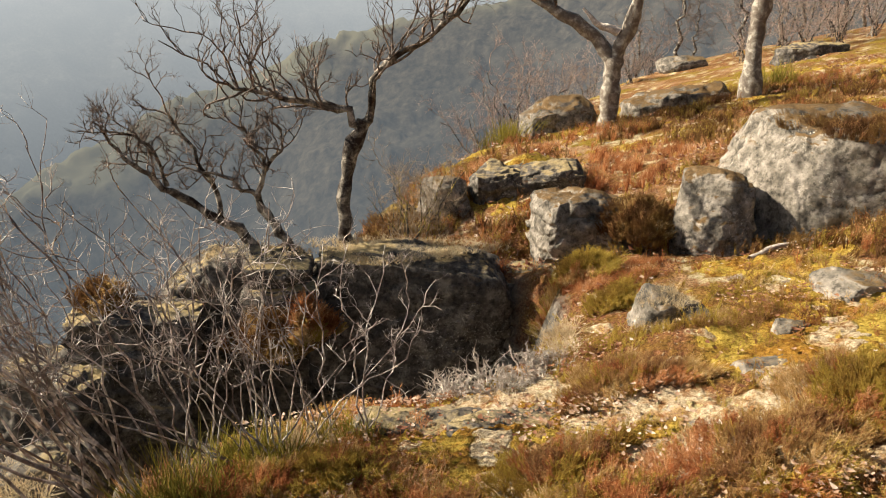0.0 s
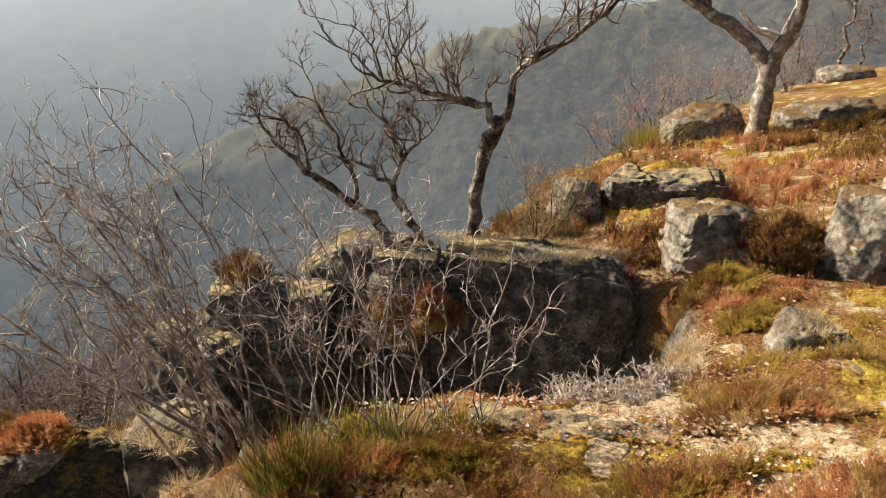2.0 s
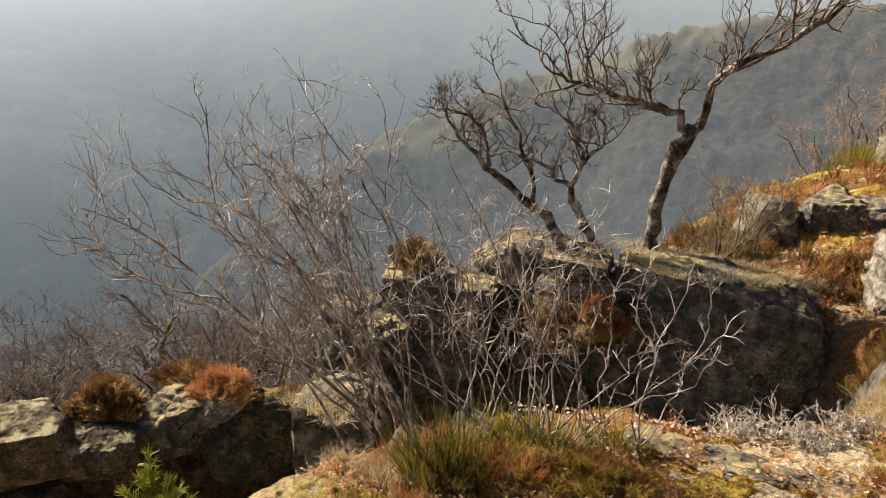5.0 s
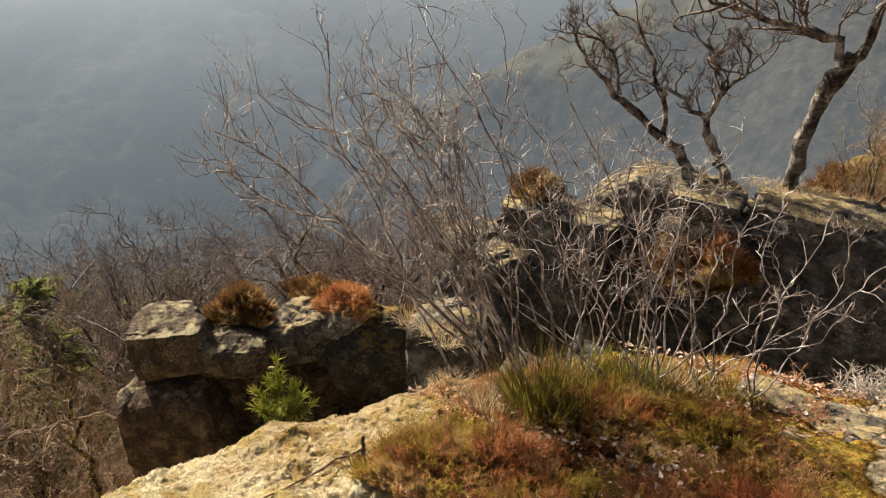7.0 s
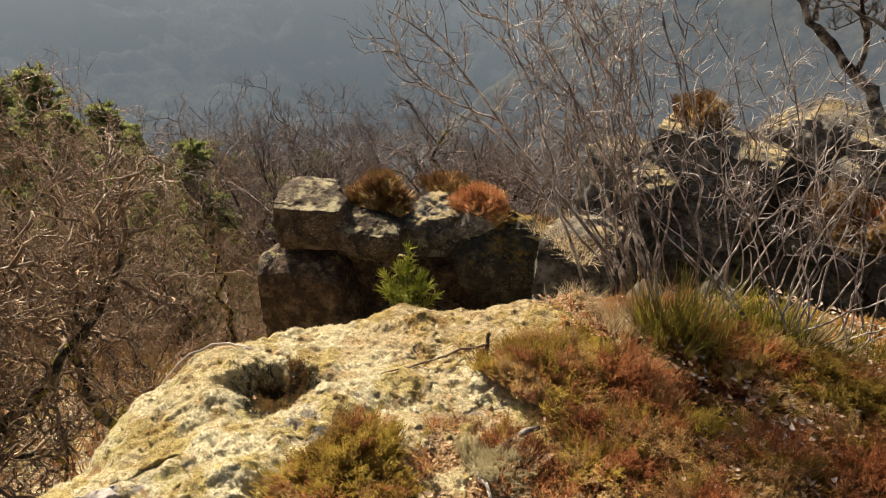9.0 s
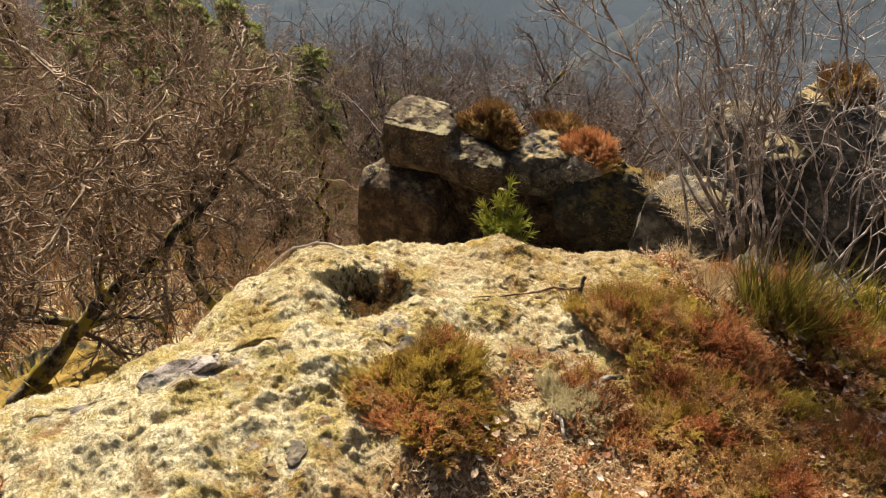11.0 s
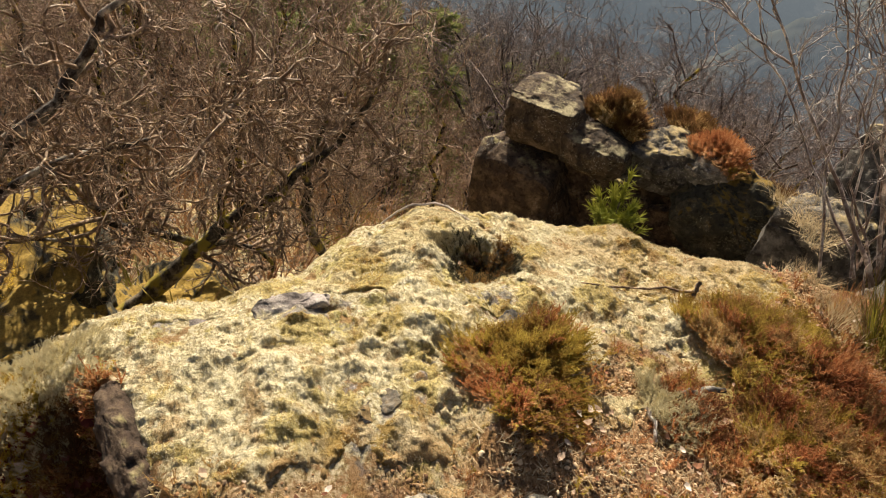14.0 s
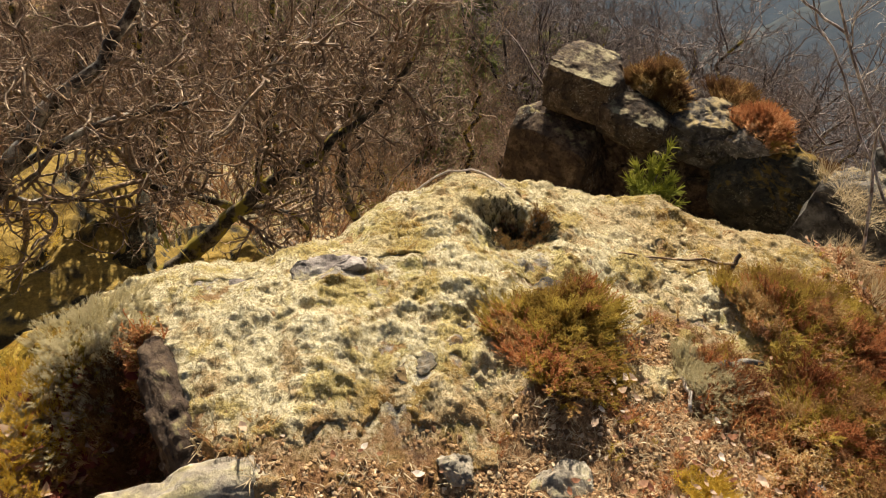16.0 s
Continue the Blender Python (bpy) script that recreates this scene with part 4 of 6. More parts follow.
tree("oak_tree", "small bare oak with pale stem behind the outcrop", (-1.21, 5.42, -0.55), 7,
     [(-1.17, 5.42, -0.6), (-1.21, 5.42, -0.39), (-1.29, 5.41, -0.2), (-1.42, 5.38, 0.0), (-1.44, 5.37, 0.1)], [0.05, 0.042, 0.04, 0.034, 0.03],
     [([(-1.44, 5.37, 0.1), (-1.38, 5.39, 0.23), (-1.34, 5.4, 0.31), (-1.42, 5.38, 0.47), (-1.5, 5.36, 0.59)], 0.024, 0.008, 8),
      ([(-1.43, 5.38, 0.08), (-1.57, 5.35, 0.19), (-1.72, 5.32, 0.26), (-1.91, 5.27, 0.32)], 0.02, 0.008, 7),
      ([(-1.36, 5.39, 0.28), (-1.25, 5.42, 0.39), (-1.21, 5.42, 0.61)], 0.018, 0.008, 6)],
     BARK, TWIG, 0, 0.25, 0.0075, 3, near=0.89, up=0.28, spread=0.9, wander=0.3, kids=(3, 5), shrink=0.62, first=0.1, kink=0.014)
tree("oak_tree", "pale-barked forked oak on the heath slope", (2.45, 10.74, -0.42), 8,
     [(2.43, 10.74, -0.55), (2.46, 10.74, -0.2), (2.47, 10.74, 0.1), (2.48, 10.74, 0.68)], [0.19, 0.145, 0.13, 0.15],
     [([(2.47, 10.74, 0.6), (2.25, 10.79, 0.94), (1.93, 10.86, 1.12), (1.64, 10.92, 1.29), (1.32, 11.0, 1.44), (0.95, 11.08, 1.75), (0.5, 11.1, 2.3)], 0.12, 0.04, 9),
      ([(2.5, 10.73, 0.64), (2.61, 10.71, 0.91), (2.73, 10.68, 1.22), (2.74, 10.68, 1.45), (2.73, 10.68, 2.11), (2.9, 10.7, 2.9)], 0.12, 0.05, 9)],
     BARK_PALE, TWIG, 0, 0.8, 0.03, 3, up=0.4, spread=0.7, kids=(3, 4), first=0.3, dead=[(2.52, 10.70, 1.0), (2.24, 10.76, 1.1), (2.12, 10.8, 1.21), (2.02, 10.82, 1.35)])
tree("oak_tree", "straight pale-barked oak higher on the slope", (4.6, 10.87, 0.1), 9,
     [(4.6, 10.87, -0.05), (4.57, 10.89, 0.58), (4.57, 10.89, 1.06), (4.6, 10.87, 1.44), (4.61, 10.87, 2.2)], [0.19, 0.13, 0.12, 0.12, 0.12],
     [([(4.61, 10.87, 2.1), (4.4, 10.9, 2.6), (4.1, 10.9, 3.1)], 0.09, 0.03, 8), ([(4.61, 10.87, 2.1), (4.8, 10.8, 2.8), (5.2, 10.7, 3.3)], 0.09, 0.03, 8)],
     BARK_PALE, TWIG, 0, 0.8, 0.03, 3, up=0.3, kids=(3, 4))


def left_oak():
    """Low spreading oak below the near ledge."""
    at = (-3.1, -0.85, -2.3)
    kw = dict(up=0.12, spread=1.0, wander=0.4, kids=(3, 5), shrink=0.62, first=0.05, kink=0.016)
    tree("oak_tree", "low spreading oak with mossy limbs below the ledge", at, 15,
         [(-3.1, -1.1, -2.6), (-3.1, -0.82, -1.97), (-3.11, -0.51, -1.68), (-3.13, -0.26, -1.43)], [0.07, 0.06, 0.055, 0.05],
         [([(-3.13, -0.26, -1.43), (-3.14, 0.01, -1.17), (-3.15, 0.26, -1.01), (-3.16, 0.51, -0.84), (-3.17, 0.68, -0.61), (-3.18, 0.8, -0.4)], 0.04, 0.012, 24),
          ([(-3.2, -0.22, -1.38), (-3.19, -0.42, -1.25), (-3.18, -0.56, -1.18), (-3.18, -0.67, -1.01), (-3.17, -0.78, -0.88)], 0.028, 0.01, 11),
          ([(-3.2, -0.05, -1.25), (-3.21, -0.01, -0.99), (-3.21, 0.1, -0.7), (-3.22, 0.17, -0.41)], 0.024, 0.01, 12),
          ([(-3.27, -0.27, -1.57), (-3.28, -0.06, -1.44), (-3.28, 0.06, -1.53), (-3.29, 0.27, -1.78)], 0.022, 0.014, 6)],
         BARK_MOSS, TWIG_TAN, 0, 0.52, 0.016, 3, **kw)
    tree("oak_tree", "dark bare oak reaching over the slope below the ledge", (-2.9, -1.7, -1.7), 16,
         [(-2.85, -1.75, -1.9), (-2.95, -1.47, -1.19), (-3.01, -1.25, -0.93), (-3.07, -1.05, -0.71)], [0.065, 0.05, 0.045, 0.04],
         [([(-3.07, -1.05, -0.71), (-3.14, -0.81, -0.46), (-3.19, -0.66, -0.35), (-3.24, -0.48, -0.14), (-3.27, -0.37, 0.0), (-3.3, -0.2, 0.25)], 0.036, 0.012, 13),
          ([(-3.04, -1.17, -0.87), (-3.09, -0.98, -0.78), (-3.17, -0.71, -0.7), (-3.28, -0.35, -0.72)], 0.024, 0.01, 10),
          ([(-2.93, -1.5, -1.1), (-2.91, -1.32, -0.95), (-2.97, -1.11, -0.97), (-3.03, -0.91, -1.06), (-3.07, -0.77, -1.17)], 0.02, 0.008, 7)],
         BARK, TWIG_TAN, 0, 0.52, 0.016, 3, **kw)
    tree("oak_tree", "mossy leaning stem rising from the slope", (-3.3, 0.6, -2.0), 18,
         [(-3.2, 0.75, -2.2), (-3.26, 0.57, -1.71), (-3.28, 0.48, -1.54), (-3.29, 0.42, -1.31)], [0.05, 0.042, 0.036, 0.03],
         [([(-3.29, 0.42, -1.31), (-3.29, 0.41, -1.06), (-3.35, 0.55, -0.8), (-3.4, 0.75, -0.5)], 0.026, 0.01, 12)],
         BARK_MOSS, TWIG_TAN, 0, 0.52, 0.016, 3, **kw)


left_oak()


# ---------------------------------------------------------------- the grey shrub on the brow
def shrub():
    rng = np.random.default_rng(77)
    at = (-1.2, 2.3, -0.2)
    base = thing("shrub", "leafless grey shrub with many thin stems on the brow", "shrub", at)
    fixed = [[(-1.3, 2.24, -0.2), (-1.47, 2.13, 0.02), (-1.62, 2.05, 0.18), (-1.71, 1.99, 0.29), (-1.8, 1.94, 0.38), (-1.84, 1.92, 0.45), (-1.93, 1.86, 0.54), (-1.99, 1.82, 0.64), (-2.07, 1.78, 0.71), (-2.24, 1.68, 0.8)],
             [(-1.84, 1.92, 0.43), (-1.95, 1.85, 0.45), (-2.06, 1.78, 0.51), (-2.15, 1.73, 0.56), (-2.21, 1.69, 0.64), (-2.24, 1.68, 0.77)],
             [(-1.31, 2.28, -0.2), (-1.47, 2.19, 0.18), (-1.54, 2.14, 0.32), (-1.61, 2.1, 0.52), (-1.66, 2.07, 0.65), (-1.75, 2.01, 0.76), (-1.83, 1.97, 0.81), (-1.94, 1.9, 0.82)],
             [(-1.31, 2.33, -0.2), (-1.4, 2.27, 0.2), (-1.48, 2.23, 0.35), (-1.53, 2.19, 0.45), (-1.6, 2.15, 0.62), (-1.63, 2.13, 0.74), (-1.7, 2.1, 0.87), (-1.79, 2.04, 0.99)]]
    for k, pts in enumerate(fixed):
        t = Tubes()
        limb = resample(pts, 16, 0.004, rng)
        t.add(limb, np.linspace(0.0095 if k != 1 else 0.005, 0.0025, 16), 6)
        t.build("stem", TWIG_GREY, base, at)
        w = Tubes()
        fringe(w, limb, 16, 0.26, 0.003, 2, rng, up=0.3, spread=0.75, wander=0.25, kids=(3, 5), shrink=0.55, first=0.3)
        w.build("crown", TWIG_GREY, base, at)
    for k in range(58):
        f = rng.uniform(0, 1) ** (1 if k < 30 or 38 < k < 46 else 3)
        foot = np.array([-1.34 + 0.92 * f, 2.24 + 0.42 * f, -0.22]) + rng.normal(0, 0.06, 3) * (1, 1, 0.1)
        g = min(max(f + rng.normal(0, 0.17), -0.1), 1.1)
        if 30 <= k <= 38 or k >= 54:
            g = rng.uniform(0, 1)
            top = np.array([-2.25 + 0.8 * g, 1.68 + 0.52 * g, 0.72 + 0.32 * g]) + rng.normal(0, 0.07, 3)
        else:
            top = np.array([-1.75 + 1.5 * g, 2.08 + 0.66 * g, 1.02 - 0.62 * max(g, 0) ** 1.3 + rng.normal(0, 0.14)]) + rng.normal(0, 0.1, 3)
        loose = 0.9 if f < 0.4 else 0.3
        mid = (foot + top) / 2 + rng.normal(0, 0.13, 3) * loose + np.array([0, 0, 0.05])
        pts = resample([foot, (foot + mid) / 2 + rng.normal(0, 0.02, 3), mid, (mid + top) / 2 + rng.normal(0, 0.06, 3), top], 14, 0.005 + 0.01 * loose, rng)
        t = Tubes()
        t.add(pts, np.linspace(rng.uniform(0.004, 0.0078) * (0.55 + 0.45 * loose), 0.0016, 14), 5)
        fringe(t, pts, 9 if f < 0.5 else 4, 0.24 if f < 0.5 else 0.15, 0.0027, 2, rng, up=0.15, spread=0.95, wander=0.28, kids=(2, 4), shrink=0.55, first=0.35)
        t.build("stem", TWIG_GREY, base, at)


shrub()


# ---------------------------------------------------------------- bare wood on the slope below
def wood_tree(seed, tall, twig_mat, name="bare_tree", label="leafless young tree with reddish twigs on the slope", stems=1, bush=False):
    rng = np.random.default_rng(seed)
    base = thing(name, label, "tree", (0, 0, 0), "wood on the slope")
    crown = Tubes()
    for s in range(stems):
        foot = np.array([0, 0, -0.3]) + rng.normal(0, 0.12 * (stems > 1), 3) * (1, 1, 0)
        lean = rng.normal(0, 0.12 + 0.2 * (stems > 1), 2)
        pts = resample([foot, (lean[0] * tall * 0.3, lean[1] * tall * 0.3, tall * 0.4), (lean[0] * tall * 0.8, lean[1] * tall * 0.8, tall * 0.85)], 14, 0.018 * tall, rng)
        t = Tubes()
        t.add(pts, np.linspace(0.02 * tall, 0.006 * tall, 14) / (1 if stems == 1 else 1.6), 6)
        t.build("trunk", BARK if seed % 2 else BARK_MOSS, base)
        fringe(crown, pts, int(18 / stems ** 0.5), tall * 0.34, tall * 0.0045, 3, rng, up=0.18, spread=0.95, wander=0.33, kids=(3, 5), shrink=0.58, first=0.1 if bush else 0.25, sides=3)
    crown.build("crown", twig_mat, base)
    return base


def conifer(seed, tall, rows, material, name, label):
    rng = np.random.default_rng(seed)
    base = thing(name, label, "tree", (0, 0, 0), "conifers on the slope")
    t = Tubes()
    t.add([(0, 0, -0.3), (0.01 * tall, 0, tall * 0.5), (0, 0, tall)], [0.018 * tall, 0.012 * tall, 0.003 * tall], 6)
    t.build("trunk", BARK, base)
    n, sprays = Tubes(), []
    for k in range(rows):
        f = 0.12 + 0.88 * k / rows
        reach = tall * 0.2 * (1 - f) ** 0.8 + 0.025 * tall
        for _ in range(7):
            a = rng.uniform(0, 2 * math.pi)
            p0 = np.array([0, 0, f * tall])
            d = np.array([math.cos(a), math.sin(a), 0.12 - 0.3 * (1 - f)])
            m = reach * rng.uniform(0.55, 1.15)
            n.add([p0, p0 + d * m * 0.5 + (0, 0, 0.01 * tall), p0 + d * m], [0.004 * tall, 0.003 * tall, 0.001 * tall], 3)
            u = rng.uniform(0.2, 1.05, 46)[:, None]
            s = p0 + d * m * u
            w = rng.normal(0, 1, (46, 3)) * (1, 1, 0.6) + d * 0.9
            w *= 0.03 * tall / np.linalg.norm(w, axis=1)[:, None]
            e = np.cross(w, rng.normal(0, 1, (46, 3)))
            e *= 0.006 * tall / (np.linalg.norm(e, axis=1)[:, None] + 1e-9)
            sprays.append(np.stack([s, s + w * 0.5 + e, s + w, s + w * 0.5 - e], 1))
    tagged(n.build("branch", BARK, base), kind="stuff")
    q = np.concatenate(sprays).reshape(-1, 3)
    mesh_object("foliage", q, np.arange(len(q)).reshape(-1, 4), material, False, base)
    return base


def plant_wood():
    rng = np.random.default_rng(2024)
    kinds = [wood_tree(101, 3.2, TWIG_RED), wood_tree(102, 3.8, TWIG_TAN), wood_tree(103, 2.6, TWIG_RED, stems=4, bush=True, name="bare_bush", label="leafless many-stemmed bush on the slope"),
             wood_tree(104, 4.6, TWIG_RED), wood_tree(105, 2.2, TWIG_TAN, stems=5, bush=True, name="bare_bush", label="leafless many-stemmed bush on the slope")]
    pines = [conifer(111, 5.0, 22, PINE_FAR, "spruce_tree", "dark green spruce standing in the bare wood"), conifer(112, 3.6, 17, PINE_FAR, "pine_tree", "dull green pine standing in the bare wood")]
    used = {id(k): False for k in kinds + pines}
    count = 0
    for _ in range(4000):
        if count >= 190:
            break
        yaw, r = radians(rng.uniform(18, 118)), 5.2 + 34 * rng.uniform(0, 1) ** 1.5
        x, y = -math.sin(yaw) * r, math.cos(yaw) * r
        s = float(edge_distance(np.array([x]), np.array([y]))[0])
        if s < 2.0 or (yaw < radians(62)) or (math.hypot(x + 3.8, y - 3.0) < 1.7) or (r < 7.5 and yaw < radians(40)) or (yaw < radians(40) and r < 12):
            continue
        z = height(x, y)
        pick = pines[rng.integers(0, 2)] if (rng.uniform() < 0.22 and r > 10 and yaw > radians(66)) else kinds[rng.integers(0, 5)]
        size = rng.uniform(0.75, 1.15) * (0.6 if r < 8 else 0.9 if r < 14 else 1.2)
        m = pose(x, y, z, 0, 0, rng.uniform(0, 360)) @ Matrix.Scale(size, 4)
        if not used[id(pick)]:
            pick.matrix_basis = m
            used[id(pick)] = True
        else:
            ob = copy_thing(pick, pose(0, 0, 0))
            ob.matrix_basis = m
        count += 1
    # thin trees behind the rock tower
    hazy = [wood_tree(106, 3.2, TWIG_HAZED, label="leafless grey-brown tree behind the rock tower"), wood_tree(107, 2.6, TWIG_HAZED, stems=4, bush=True, name="bare_bush", label="leafless grey-brown bush behind the rock tower")]
    for k in range(36):
        a, r = rng.uniform(34, 66), rng.uniform(10.5, 19)
        x, y = -math.sin(radians(a)) * r, math.cos(radians(a)) * r
        z = height(x, y)
        tall = min(max(1.6 + r * math.tan(radians(-23 - rng.uniform(0, 6))) - z, 1.5), 6)
        ob = hazy[k] if k < 2 else copy_thing(hazy[k % 2], pose(0, 0, 0))
        ob.matrix_basis = pose(x, y, z, 0, 0, rng.uniform(0, 360)) @ Matrix.Scale(tall / (3.2, 2.6)[k % 2], 4)
    # a stand of taller conifers where the slope turns
    for k in range(84):
        a = rng.uniform(58, 98)
        r = rng.uniform(13, 26) if k < 36 else rng.uniform(9, 16)
        x, y = -math.sin(radians(a)) * r, math.cos(radians(a)) * r
        z = height(x, y)
        up = 1.6 + r * math.tan(radians(np.interp(a, [62, 70, 80, 96], [-27, -24.5, -18.5, -17]) - (rng.uniform(0, 4) if k < 36 else rng.uniform(6, 14))))
        tall = min(max(up - z, 1.6), 9.5)
        ob = copy_thing(pines[k % 2], pose(0, 0, 0))
        ob.matrix_basis = pose(x, y, z, 0, 0, rng.uniform(0, 360)) @ Matrix.Scale(tall / (5.0, 3.6)[k % 2], 4)


plant_wood()


# ---------------------------------------------------------------- small plants
def sprig(stems, leaves, tall=1.0, lean=0.35, leaf=0.14, seed=1):
    """A tuft of leafy stems, 1 high: thin spikes with short bristles."""
    rng = np.random.default_rng(seed)
    v, f = [], []
    for _ in range(stems):
        a = rng.uniform(0, 2 * math.pi)
        tip = np.array([math.cos(a) * lean * rng.uniform(0.2, 1), math.sin(a) * lean * rng.uniform(0.2, 1), tall * rng.uniform(0.6, 1.0)])
        foot = rng.normal(0, 0.06, 3) * (1, 1, 0)
        mid = (foot + tip) / 2 + rng.normal(0, 0.05, 3)
        i = len(v)
        w = 0.022
        v += [foot + (w, 0, 0), foot + (-w, w, 0), mid + (w * 0.8, 0, 0), mid + (-w * 0.8, w * 0.8, 0), tip]
        f += [(i, i + 1, i + 3), (i, i + 3, i + 2), (i + 2, i + 3, i + 4)]
        for k in range(leaves):
            u = rng.uniform(0.25, 1.0)
            p = (foot + (mid - foot) * u * 2) if u < 0.5 else (mid + (tip - mid) * (u * 2 - 1))
            d = rng.normal(0, 1, 3) + (0, 0, 0.7)
            d *= leaf * rng.uniform(0.6, 1.2) / np.linalg.norm(d)
            e = np.cross(d, rng.normal(0, 1, 3))
            e *= 0.3 * leaf / (np.linalg.norm(e) + 1e-9)
            i = len(v)
            v += [p + e * 0.5, p - e * 0.5, p + d]
            f += [(i, i + 1, i + 2)]
    return np.array(v), np.array(f)


def blades(count, seed, spread=0.5, width=0.02):
    """A tuft of arching grass or broom blades, 1 high."""
    rng = np.random.default_rng(seed)
    v, f = [], []
    for _ in range(count):
        a = rng.uniform(0, 2 * math.pi)
        d = np.array([math.cos(a), math.sin(a), 0])
        e = np.array([-d[1], d[0], 0]) * width
        foot = rng.normal(0, 0.08, 3) * (1, 1, 0)
        out, tall = spread * rng.uniform(0.1, 1), rng.uniform(0.55, 1.0)
        m = foot + d * out * 0.35 + np.array([0, 0, tall * 0.6])
        t = foot + d * out + np.array([0, 0, tall])
        i = len(v)
        v += [foot + e, foot - e, m + e * 0.8, m - e * 0.8, t]
        f += [(i, i + 1, i + 3), (i, i + 3, i + 2), (i + 2, i + 3, i + 4)]
    return np.array(v), np.array(f)


def cushion(seed):
    """A low knobbly lump of moss or lichen, 1 across."""
    rng = np.random.default_rng(seed)
    v, f = [(0, 0, 0.34)], []
    for ring, (r, z) in enumerate(((0.3, 0.26), (0.5, -0.05))):
        for k in range(6):
            a = (k + 0.5 * (ring % 2)) * math.pi / 3
            q = r * rng.uniform(0.7, 1.3)
            v.append((math.cos(a) * q, math.sin(a) * q, z * rng.uniform(0.5, 1.4)))
    for k in range(6):
        a, b = 1 + k, 1 + (k + 1) % 6
        f += [(0, a, b), (a, a + 6, b), (b, a + 6, b + 6)]
    return np.array(v, float), np.array(f)


def curled_leaf(seed):
    rng = np.random.default_rng(seed)
    c = rng.uniform(0.1, 0.35)
    v = np.array([(-0.5, 0, c), (-0.15, 0.27, 0.1), (0.2, 0.24, 0.05), (0.5, 0, c * 1.2), (0.2, -0.26, 0.12), (-0.15, -0.25, 0.06), (0, 0, 0)])
    return v, np.array([(6, 0, 1), (6, 1, 2), (6, 2, 3), (6, 3, 4), (6, 4, 5), (6, 5, 0)])


def spread_points(rng, n, box, weight):
    """n places inside a box of the plan, kept by the weight (0 to 1) of each place."""
    out = np.empty((0, 2))
    while len(out) < n:
        p = np.stack([rng.uniform(box[0], box[1], 20000), rng.uniform(box[2], box[3], 20000)], 1)
        w = weight(p[:, 0], p[:, 1])
        p = p[rng.uniform(0, 1, len(p)) < w]
        if not len(p):
            break
        out = np.vstack([out, p])
    return out[:n]


def on_land(p, lift=0.0):
    return np.column_stack([p, land(p[:, 0], p[:, 1]) + lift])


def stuff(name, label, category, template, pts, size, material, rng, lift=-0.005, tilt=0.25):
    ob = scatter(name, template, on_land(pts, lift), size, rng.uniform(0, 2 * math.pi, len(pts)), rng.normal(0, tilt, (len(pts), 2)), material, rng, soft="cushion" in name)
    return tagged(ob, label, category, kind="stuff")


def in_sight(x, y):
    yaw = np.degrees(np.arctan2(-x, y))
    return ((yaw > -42) & (yaw < 112)).astype(float)


def heath_weight(x, y):
    lichen, moss, soil = cover(x, y)
    s = edge_distance(x, y)
    n = smooth(-0.15, 0.4, fbm(x * 3.2, y * 3.2, 5.5, 3, 91))
    return np.clip(1 - lichen - 0.85 * moss - 0.96 * soil, 0, 1) * (s < 0.02) * in_sight(x, y) * (0.05 + 0.95 * n)


